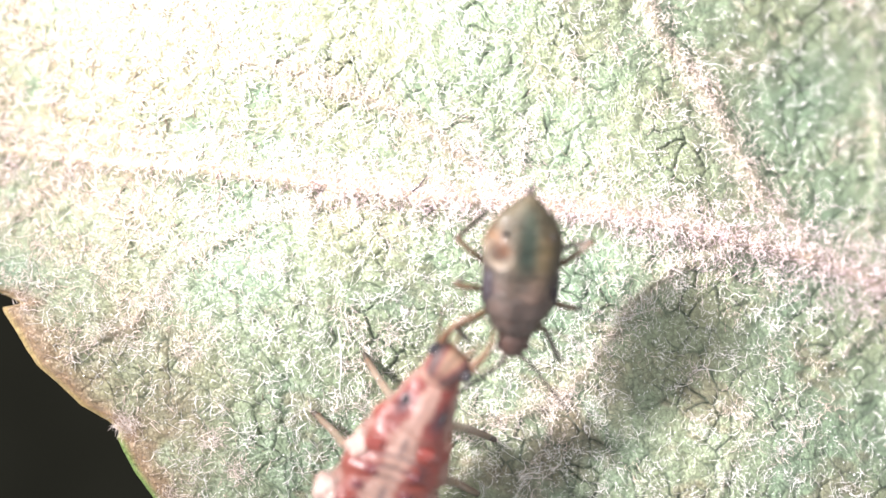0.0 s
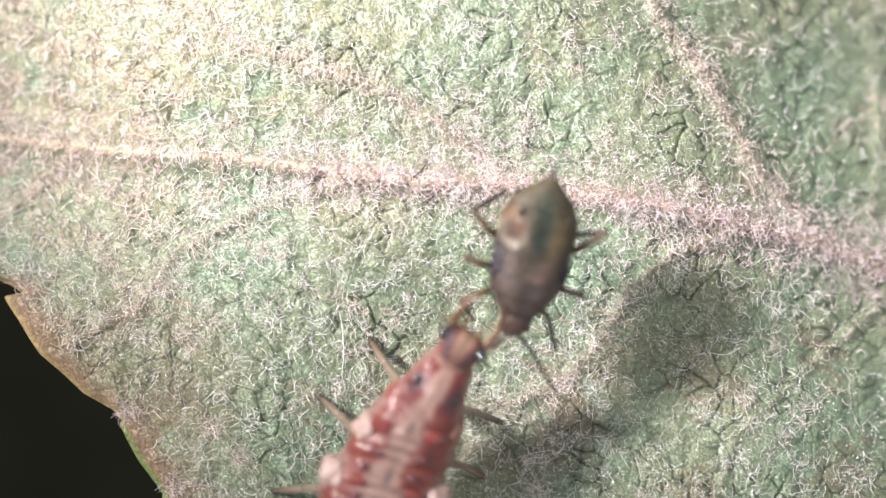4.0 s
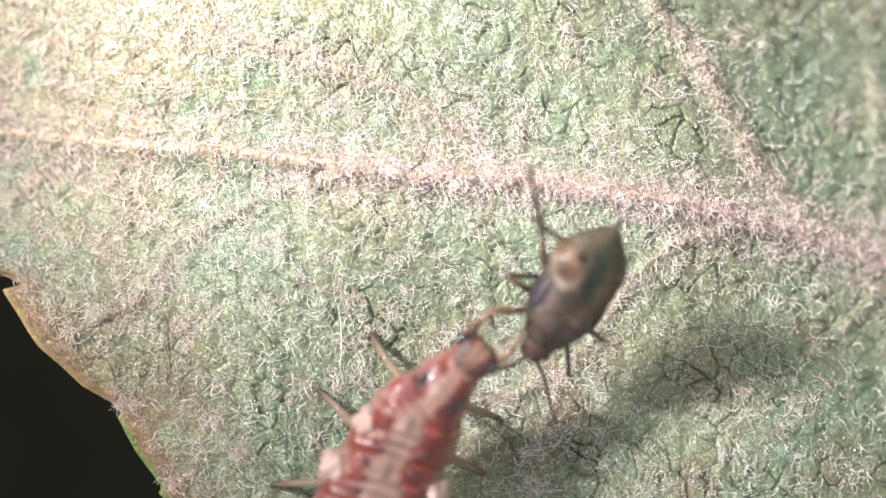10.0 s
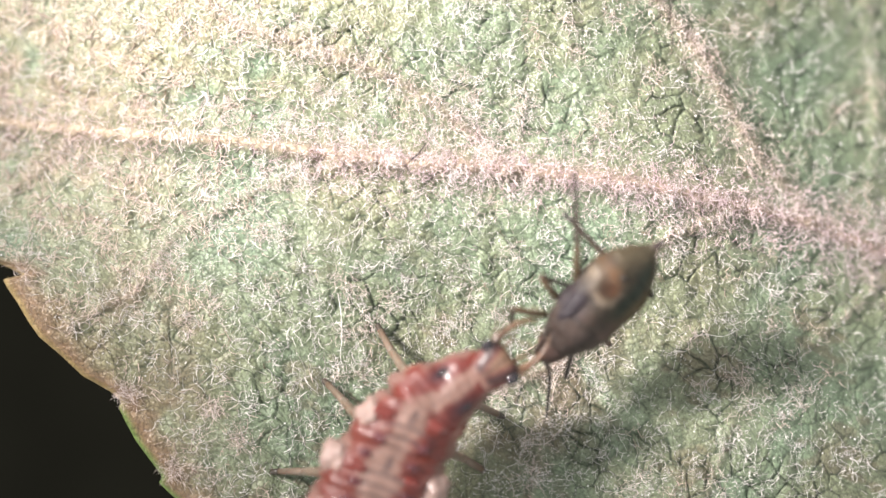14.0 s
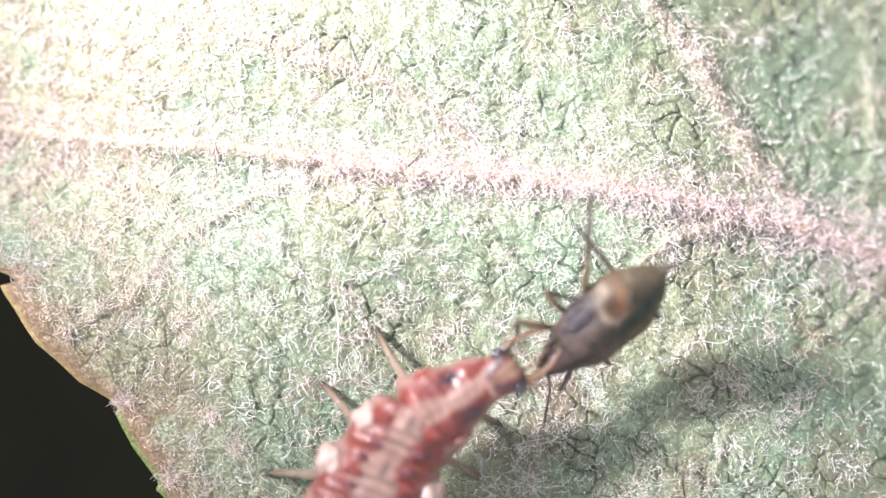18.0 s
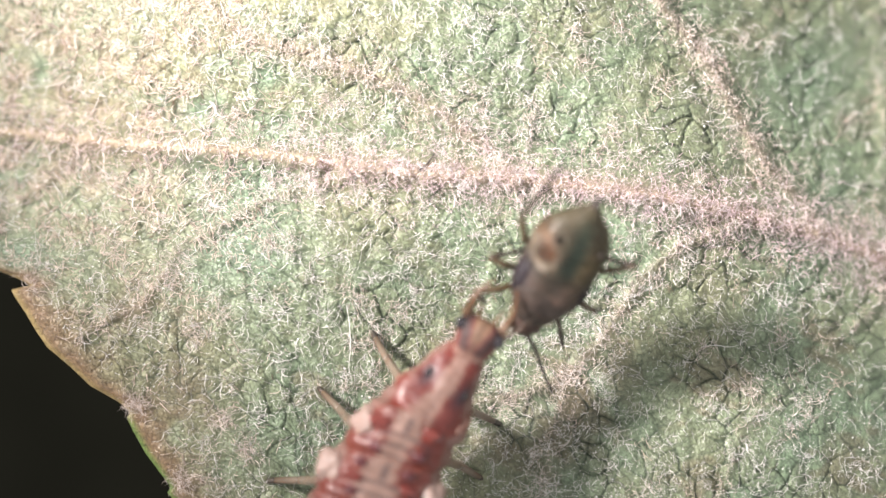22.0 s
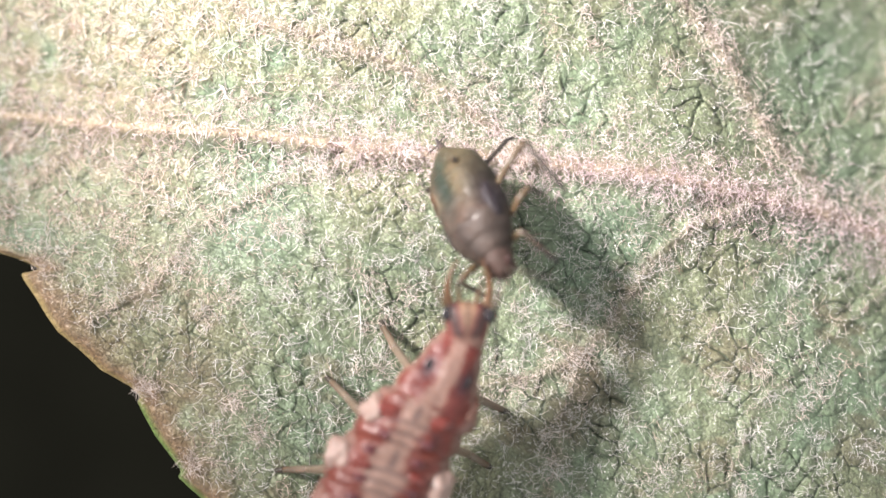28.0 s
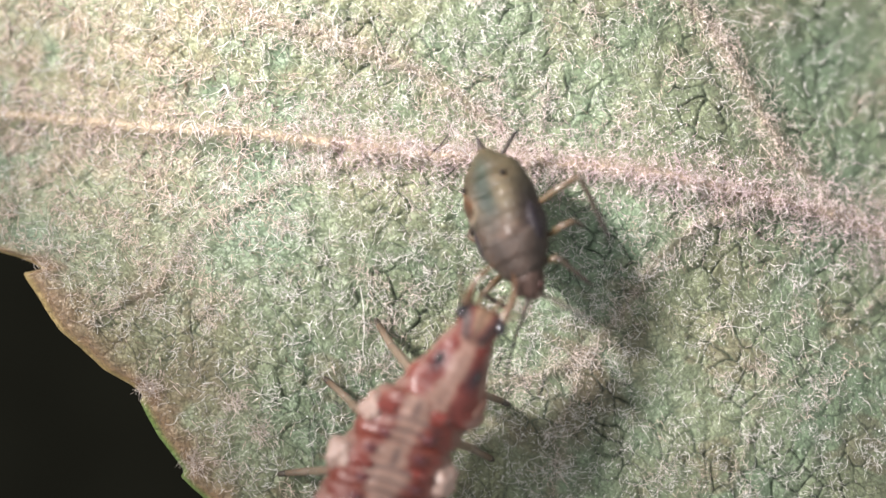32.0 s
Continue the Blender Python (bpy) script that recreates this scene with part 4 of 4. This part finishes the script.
    limbs = (   # hip, knee, ankle, foot on the leaf
        ((0.05, 0.60, 0.72), (-0.40, 0.86, -0.10), (-0.64, 1.06, -0.40), (-0.70, 1.12, -0.46)),
        ((-0.45, -0.05, 0.48), (-0.80, 0.06, -0.10), (-1.08, 0.17, -0.40), (-1.16, 0.20, -0.46)),
        ((-0.60, -0.75, 0.48), (-1.00, -0.98, -0.10), (-1.32, -1.13, -0.40), (-1.42, -1.18, -0.46)),
        ((0.42, 0.60, 0.62), (0.85, 0.56, -0.10), (1.18, 0.50, -0.40), (1.28, 0.48, -0.46)),
        ((0.50, -0.05, 0.48), (0.92, -0.16, -0.10), (1.22, -0.26, -0.40), (1.30, -0.28, -0.46)),
        ((0.60, -0.80, 0.48), (1.00, -1.05, -0.10), (1.30, -1.25, -0.40), (1.40, -1.30, -0.46)),
    )
    for hip, knee, ankle, toe in limbs:
        leg = part("leg", tube("leg", [hip, tuple(0.5 * (h + k) + d for h, k, d in zip(hip, knee, (0, 0, 0.1))), knee], (0.072, 0.066, 0.054), LEG_SKIN, drab, drab), la, "greyish-brown translucent leg")
        part("shin", tube("shin", [knee, tuple(0.5 * (h + k) for h, k in zip(knee, ankle)), ankle], (0.054, 0.050, 0.044), LEG_SKIN, drab, (0.085, 0.058, 0.038)), leg)
        part("foot", tube("foot", [ankle, toe], (0.046, 0.034), LEG_SKIN, tip, tip, 8, 5), leg)
        part("knee_spot", blob("knee_spot", knee, (0.054, 0.054, 0.054), LEG_SKIN, (0.035, 0.027, 0.022), 8, 10), leg)
    return la, pro, hd


def lying_thread(name, points, radius, material, label, category):
    """A loose thread that lies on the hairs of the leaf."""
    line = spline([plan(*p) for p in points], 16)
    z = leaf_height(line[:, 0], line[:, 1]) + 0.05
    line = fit_to_view(np.concatenate([line, z[:, None]], 1)) / MM
    me = tube(name, line, (radius, radius, radius * 0.6), material, None, None, 6, 24)
    tagged(new(name, me), label, category)


def build_threads():
    pale = plain_material("pale_thread", (0.66, 0.64, 0.62), rough=0.4, vary=0.15)
    dark = plain_material("dark_fibre", (0.05, 0.035, 0.04), rough=0.5)
    lying_thread("dark_fibre", ((727, 306), (738, 297), (747, 286), (753, 277)), 0.011, dark, "short dark fibre lying on the leaf vein", "fibre")
    lying_thread("silk_thread", ((597, 545), (602, 580), (604, 620), (601, 655), (609, 690)), 0.005, pale, "fine white silk thread on the hairy leaf", "thread")
    lying_thread("curved_thread", ((1228, 619), (1252, 617), (1280, 620), (1308, 607)), 0.004, pale, "thin pale curved thread on the leaf", "thread")


build_leaf()
build_backdrop()
build_threads()
aphid, hinges = build_aphid()
larva, pronotum, larva_head = build_larva()
build_hairs()
build_glints()


def motions():
    # seconds, then millimetres and degrees of each hold
    walk(aphid, [(t, hold(*v)) for t, *v in (
        (0, 0.946, -0.029, 1.60, 84.6, 10.7, 8.0),
        (0.5, 0.960, 0.018, 1.60, 77.4, 12.2, 8.0),
        (1, 0.897, 0.092, 1.60, 80.2, 10.5, 8.0),
        (2, 0.962, 0.047, 1.60, 76.9, 8.7, 8.0),
        (3, 1.045, 0.020, 1.60, 76.8, 9.4, 8.0),
        (3.5, 1.059, 0.010, 1.60, 76.5, 8.9, 8.0),
        (5.5, 1.067, -0.016, 1.60, 76.4, 7.8, 8.0),
        (6, 1.077, -0.007, 1.60, 76.2, 6.7, 8.0),
        (7, 1.090, -0.052, 1.60, 76.3, 9.6, 8.0),
        (8, 1.105, -0.062, 1.60, 76.0, 10.3, 8.0),
        (9, 1.080, -0.068, 1.60, 75.3, 11.3, 8.0),
        (9.4, 1.103, -0.091, 1.60, 74.6, 11.3, 8.0),
        (9.6, 1.293, -0.168, 1.63, 71.3, 22.0, 10.0),
        (10, 1.602, -0.557, 1.48, 58.8, 16.9, 22.0),
        (11, 1.616, -0.714, 1.38, 55.6, 20.6, 25.0),
        (12, 1.796, -0.734, 1.41, 49.9, 9.0, 38.0),
        (13, 1.846, -0.776, 1.36, 47.0, 19.8, 46.0),
        (14, 1.918, -0.831, 1.36, 46.8, 13.9, 46.0),
        (14.5, 1.916, -0.856, 1.36, 46.4, 13.7, 46.0),
        (16.5, 1.947, -0.881, 1.36, 43.9, 15.2, 46.0),
        (17, 1.951, -0.881, 1.36, 42.9, 15.7, 46.0),
        (18, 2.038, -0.950, 1.36, 42.1, 15.3, 46.0),
        (18.4, -0.026, 0.283, 1.10, 100.0, 18.0, 12.0),
        (18.7, 0.258, 0.234, 1.45, 89.0, 20.1, 8.0),
        (19, 0.634, 0.113, 1.90, 83.5, 24.8, 8.0),
        (20, 0.937, 0.145, 1.80, 76.2, 18.0, 12.0),
        (21, 1.341, -0.179, 1.65, 64.6, 30.5, 18.0),
        (22, 1.286, -0.271, 1.65, 61.8, 27.9, 18.0),
        (23, 1.286, -0.305, 1.65, 62.4, 25.4, 18.0),
        (23.6, 1.604, -0.718, 1.45, 42.5, 30.7, 40.0),
        (24, 1.500, -0.584, 1.45, 53.5, 18.0, 35.0),
        (24.5, 1.091, -0.141, 1.70, 85.5, 18.0, 12.0),
        (25, 0.766, 0.015, 1.60, 94.5, 6.5, -5.0),
        (25.5, 0.645, 0.059, 1.50, 98.9, -24.4, -15.0),
        (27.5, 0.201, 0.217, 1.15, 111.8, -29.0, -38.0),
        (28, 0.129, 0.232, 1.10, 114.5, -29.6, -40.0),
        (29, -0.071, 0.084, 1.00, 114.1, -33.0, -45.0),
        (30, 0.169, 0.037, 1.05, 110.2, -13.8, -40.0),
        (31, 0.367, -0.200, 1.10, 111.2, -0.0, -30.0),
        (31.2, 0.480, -0.280, 1.15, 110.0, 0.0, -28.0),
        (31.4, 1.067, -0.646, 1.60, 83.5, 26.4, 10.0),
        (31.6, 1.066, -0.355, 1.50, 83.0, 26.4, 0.0),
        (31.8, 0.510, 0.085, 1.05, 107.5, -18.0, -28.0),
        (32, 0.515, 0.078, 1.00, 108.1, -13.5, -30.0),
    )])
    walk(larva, [(t, hold(*v)) for t, *v in (
        (0, -0.657, -2.397, 0.50, 75.0, 0, 0),
        (0.5, -0.637, -2.394, 0.50, 75.0, 0, 0),
        (1, -0.628, -2.380, 0.50, 75.0, 0, 0),
        (2, -0.616, -2.377, 0.50, 75.0, 0, 0),
        (3, -0.619, -2.372, 0.50, 75.0, 0, 0),
        (5.5, -0.613, -2.365, 0.50, 75.0, 0, 0),
        (6, -0.617, -2.365, 0.50, 75.0, 0, 0),
        (7, -0.606, -2.369, 0.50, 75.0, 0, 0),
        (8, -0.598, -2.383, 0.50, 75.0, 0, 0),
        (9, -0.588, -2.390, 0.50, 75.0, 0, 0),
        (9.5, -0.588, -2.394, 0.50, 74.6, 0, 0),
        (10, -0.588, -2.410, 0.50, 74.2, 0, 0),
        (11, -0.577, -2.430, 0.50, 73.5, 0, 0),
        (12, -0.570, -2.445, 0.50, 72.8, 0, 0),
        (13, -0.565, -2.467, 0.50, 72.0, 0, 0),
        (14, -0.567, -2.457, 0.50, 71.5, 0, 0),
        (16.5, -0.567, -2.445, 0.50, 70.2, 0, 0),
        (17, -0.570, -2.449, 0.50, 70.0, 0, 0),
        (18, -0.566, -2.434, 0.50, 70.0, 0, 0),
        (18.4, -0.724, -2.405, 0.50, 63.6, 0, 0),
        (19, -0.750, -2.387, 0.50, 63.0, 0, 0),
        (20, -0.737, -2.394, 0.50, 66.0, 0, 0),
        (21, -0.739, -2.415, 0.50, 70.0, 0, 0),
        (22, -0.730, -2.419, 0.50, 72.0, 0, 0),
        (23, -0.719, -2.438, 0.50, 74.0, 0, 0),
        (23.6, -0.725, -2.437, 0.50, 73.7, 0, 0),
        (24, -0.735, -2.451, 0.50, 73.5, 0, 0),
        (24.5, -0.746, -2.475, 0.50, 73.2, 0, 0),
        (25, -0.746, -2.489, 0.50, 73.0, 0, 0),
        (25.5, -0.751, -2.492, 0.50, 72.8, 0, 0),
        (27.5, -0.764, -2.502, 0.50, 72.2, 0, 0),
        (28, -0.765, -2.501, 0.50, 72.0, 0, 0),
        (29, -0.779, -2.501, 0.50, 72.8, 0, 0),
        (30, -0.793, -2.489, 0.50, 73.5, 0, 0),
        (31, -0.794, -2.478, 0.50, 74.2, 0, 0),
        (31.3, -0.796, -2.469, 0.50, 74.5, 0, 0),
        (31.6, -0.800, -2.464, 0.50, 74.7, 0, 0),
        (32, -0.809, -2.465, 0.50, 75.0, 0, 0),
    )])
    walk(pronotum, [(t, hold(*v)) for t, *v in (
        (0, 0.197, 0.641, 0.95, 77.3, 0, 0),
        (0.5, 0.158, 0.607, 0.95, 75.6, 0, 0),
        (1, 0.225, 0.681, 0.95, 76.1, 0, 0),
        (2, 0.240, 0.701, 0.95, 76.0, 0, 0),
        (3, 0.254, 0.687, 0.95, 75.1, 0, 0),
        (5.5, 0.276, 0.667, 0.95, 74.9, 0, 0),
        (6, 0.278, 0.653, 0.95, 75.2, 0, 0),
        (7, 0.272, 0.602, 0.95, 75.6, 0, 0),
        (8, 0.276, 0.644, 0.95, 74.7, 0, 0),
        (9, 0.260, 0.637, 0.95, 73.5, 0, 0),
        (9.5, 0.257, 0.626, 0.95, 72.9, 0, 0),
        (10, 0.296, 0.625, 0.95, 64.9, 0, 0),
        (11, 0.276, 0.689, 0.95, 55.8, 0, 0),
        (12, 0.331, 0.652, 0.95, 57.1, 0, 0),
        (13, 0.379, 0.647, 0.95, 57.0, 0, 0),
        (14, 0.398, 0.643, 0.95, 53.8, 0, 0),
        (16.5, 0.439, 0.628, 0.95, 55.8, 0, 0),
        (17, 0.433, 0.637, 0.95, 55.1, 0, 0),
        (18, 0.506, 0.696, 0.95, 53.0, 0, 0),
        (18.4, 0.146, 0.675, 0.95, 98.6, 0, 0),
        (19, 0.156, 0.653, 0.95, 88.7, 0, 0),
        (20, 0.171, 0.743, 0.95, 82.3, 0, 0),
        (21, 0.296, 0.760, 0.95, 76.3, 0, 0),
        (22, 0.352, 0.766, 0.95, 73.9, 0, 0),
        (23, 0.347, 0.706, 0.95, 68.9, 0, 0),
        (23.6, 0.371, 0.710, 0.95, 64.6, 0, 0),
        (24, 0.370, 0.693, 0.95, 67.4, 0, 0),
        (24.5, 0.370, 0.707, 0.95, 71.4, 0, 0),
        (25, 0.358, 0.717, 0.95, 76.5, 0, 0),
        (25.5, 0.357, 0.722, 0.95, 77.8, 0, 0),
        (27.5, 0.331, 0.700, 0.95, 83.1, 0, 0),
        (28, 0.303, 0.719, 0.95, 83.2, 0, 0),
        (29, 0.277, 0.719, 0.95, 85.6, 0, 0),
        (30, 0.293, 0.687, 0.95, 84.7, 0, 0),
        (31, 0.244, 0.648, 0.95, 81.8, 0, 0),
        (31.2, 0.244, 0.648, 0.95, 81.8, 0, 0),
        (31.4, 0.299, 0.714, 0.95, 67.3, 0, 0),
        (31.6, 0.357, 0.756, 0.95, 69.7, 0, 0),
        (32, 0.437, 0.753, 0.95, 77.2, 0, 0),
    )])
    walk(larva_head, [(t, hold(*v)) for t, *v in (
        (0, 0.344, 1.327, 1.20, 65.0, 18.0, 0),
        (0.5, 0.348, 1.356, 1.20, 67.0, 18.0, 0),
        (1, 0.397, 1.392, 1.20, 70.0, 18.0, 0),
        (2, 0.410, 1.394, 1.20, 72.0, 18.0, 0),
        (3, 0.437, 1.375, 1.20, 72.0, 18.0, 0),
        (5.5, 0.451, 1.317, 1.20, 72.0, 18.0, 0),
        (6, 0.456, 1.329, 1.20, 72.0, 18.0, 0),
        (7, 0.451, 1.306, 1.20, 72.0, 18.0, 0),
        (8, 0.463, 1.329, 1.20, 72.0, 18.0, 0),
        (9, 0.471, 1.331, 1.20, 72.0, 18.0, 0),
        (9.5, 0.475, 1.309, 1.20, 70.4, 18.0, 0),
        (10, 0.613, 1.230, 1.15, 60.8, 10.0, 0),
        (11, 0.700, 1.211, 1.10, 58.5, 8.0, 0),
        (12, 0.741, 1.189, 1.10, 57.2, 5.0, 0),
        (13, 0.797, 1.191, 1.10, 56.0, 3.0, 0),
        (14, 0.836, 1.138, 1.10, 56.5, 3.0, 0),
        (16.5, 0.872, 1.163, 1.10, 55.8, 3.0, 0),
        (17, 0.878, 1.169, 1.10, 56.0, 3.0, 0),
        (18, 0.950, 1.182, 1.10, 54.0, 3.0, 0),
        (18.4, -0.018, 1.310, 1.25, 114.4, 18.0, 0),
        (19, 0.125, 1.454, 1.25, 107.0, 20.0, 0),
        (20, 0.247, 1.490, 1.25, 94.0, 20.0, 0),
        (21, 0.473, 1.499, 1.20, 84.0, 15.0, 0),
        (22, 0.570, 1.512, 1.15, 80.0, 12.0, 0),
        (23, 0.641, 1.412, 1.15, 78.0, 12.0, 0),
        (23.6, 0.735, 1.394, 1.10, 66.3, 5.0, 0),
        (24, 0.682, 1.377, 1.10, 71.5, 10.0, 0),
        (24.5, 0.648, 1.491, 1.20, 78.8, 18.0, 0),
        (25, 0.558, 1.577, 1.20, 85.0, 18.0, 0),
        (25.5, 0.527, 1.556, 1.15, 89.2, 12.0, 0),
        (27.5, 0.400, 1.505, 1.10, 102.8, 5.0, 0),
        (28, 0.367, 1.485, 1.10, 106.0, 4.0, 0),
        (29, 0.299, 1.472, 1.10, 102.2, 4.0, 0),
        (30, 0.331, 1.423, 1.10, 98.5, 4.0, 0),
        (31, 0.329, 1.409, 1.10, 87.8, 4.0, 0),
        (31.2, 0.329, 1.409, 1.10, 87.8, 4.0, 0),
        (31.4, 0.616, 1.406, 1.20, 70.5, 18.0, 0),
        (31.6, 0.643, 1.477, 1.20, 75.3, 15.0, 0),
        (32, 0.576, 1.395, 1.10, 81.0, 4.0, 0),
    )])
    (leg, hip), (shin, knee), (foot, ankle) = hinges[0]
    walk(leg, [(t, swing(hip, *v)) for t, *v in ((0, 0, -6.4), (9.4, 0, -6.4), (9.7, -30, -10.4), (10, -20, -17.6), (12, -11, -30.4), (13, -11, -36.8), (18, -11, -36.8), (18.4, -18, -9.6), (23, -19.4, -14.4), (23.6, -19.6, -32), (24, -19.7, -28), (24.5, -19.8, -9.6), (25, -20, 4), (25.5, -20, 12), (26.5, -60, 21.2), (27.5, -89, 30.4), (29, -89, 36), (31, -89, 24), (31.4, -40, -8), (31.6, -52.9, -0), (32, -70, 24))])
    bends = ((0, -28, 60), (9.4, -28, 60), (9.5, 5, 40), (9.7, 60, 0), (10, 105, 0), (12, 99, 0), (18, 99, 0), (18.4, 55, 0), (25, 50, 0), (25.5, 45, 0), (27.5, 67, 0), (31, 67, 0), (31.4, 60, 0), (32, 65, 0))
    walk(shin, [(t, swing(knee, *v)) for t, *v in bends])
    walk(foot, [(t, swing(ankle, *v)) for t, *v in bends])
    (leg, hip), (shin, knee), (foot, ankle) = hinges[1]
    walk(leg, [(t, swing(hip, *v)) for t, *v in ((0, 0, -6.4), (6, 3, -6.4), (9.4, -4, -6.4), (10, -0.3, -17.6), (11, 6, -20), (12, 2.3, -30.4), (13, -1.3, -36.8), (14, -5, -36.8), (18, 4, -36.8), (18.4, 2, -9.6), (20, -6, -9.6), (23, 5, -14.4), (23.6, 1.9, -32), (24, -0.2, -28), (24.5, -2.8, -9.6), (25.5, -8, 12), (26.5, -30, 21.2), (27.5, -50, 30.4), (29, -50, 36), (31, -50, 24), (31.4, -27.5, -8), (31.6, -26.7, -0), (32, -40, 24))])
    bends = ((0, -100, 50), (9.4, -100, 50), (9.6, -90, 20), (10, -80, 0), (18, -80, 0), (18.4, -75, 0), (24.5, -75, 0), (25, -100, 50), (25.5, -100, 40), (26.5, -50, 20), (27.5, 0, 0), (32, 0, 0))
    walk(shin, [(t, swing(knee, *v)) for t, *v in bends])
    walk(foot, [(t, swing(ankle, *v)) for t, *v in bends])
    (leg, hip), (shin, knee), (foot, ankle) = hinges[2]
    walk(leg, [(t, swing(hip, *v)) for t, *v in ((0, 0, -6.4), (6, 4, -6.4), (9.4, -1.7, -6.4), (10, -2.7, -17.6), (12, -6, -30.4), (13, -4.5, -36.8), (18, 3, -36.8), (18.4, 2.6, -9.6), (23, -2, -14.4), (23.6, -2.6, -32), (24, -3, -28), (24.5, -3.5, -9.6), (25, -4, 4), (25.5, -3.4, 12), (27.5, -1.1, 30.4), (29, 0.6, 36), (31, 2.9, 24), (31.4, 3.2, -8), (31.6, 3.5, -0), (32, 4, 24))])
    (leg, hip), (shin, knee), (foot, ankle) = hinges[3]
    walk(leg, [(t, swing(hip, *v)) for t, *v in ((0, 0, -6.4), (9.4, 0, -6.4), (9.7, 45, -10.4), (10, 94, -17.6), (12, 94, -30.4), (13, 94, -36.8), (18, 94, -36.8), (18.2, 50, -23.2), (18.4, 0, -9.6), (23, 0, -14.4), (23.6, 0, -32), (24, 0, -28), (24.5, 0, -9.6), (25.5, 0, 12), (27.5, -20, 30.4), (29, -20, 36), (31, -20, 24), (31.4, -15, -8), (31.6, -23.6, -0), (32, -35, 24))])
    bends = ((0, 0), (9.4, 0), (9.7, -60), (10, -117), (18, -117), (18.2, -60), (18.4, 0), (25.5, 0), (26.5, 55), (27.5, 101), (31, 101), (31.4, 70), (32, 110))
    walk(shin, [(t, swing(knee, v)) for t, v in bends])
    walk(foot, [(t, swing(ankle, v)) for t, v in bends])
    (leg, hip), (shin, knee), (foot, ankle) = hinges[4]
    walk(leg, [(t, swing(hip, *v)) for t, *v in ((0, 0, -6.4), (3, 5, -6.4), (9.4, -4, -6.4), (10, -1.2, -17.6), (12, 8, -30.4), (13, 6.4, -36.8), (17, 0, -36.8), (18, -4, -36.8), (18.4, -5.6, -9.6), (19, -8, -6.4), (22, 4, -14.4), (23, 2.9, -14.4), (23.6, 2.2, -32), (24, 1.7, -28), (24.5, 1.1, -9.6), (25.5, 0, 12), (27.5, 25, 30.4), (29, 32, 36), (31, 22, 24), (31.4, 19, -8), (31.6, 16, -0), (32, 12, 24))])
    (leg, hip), (shin, knee), (foot, ankle) = hinges[5]
    walk(leg, [(t, swing(hip, *v)) for t, *v in ((0, 0, -6.4), (7, -5, -6.4), (9.4, 1.6, -6.4), (10, 3.2, -17.6), (11, 6, -20), (12, 4.3, -30.4), (13, 2.6, -36.8), (18, -6, -36.8), (18.4, -5.3, -9.6), (23, 2.3, -14.4), (23.6, 3.3, -32), (24, 4, -28), (24.5, 2.5, -9.6), (25.5, -0.5, 12), (27.5, -6.5, 30.4), (28, -8, 32), (29, -5.5, 36), (31, -0.5, 24), (31.4, 0.3, -8), (31.6, 1, -0), (32, 2, 24))])


motions()
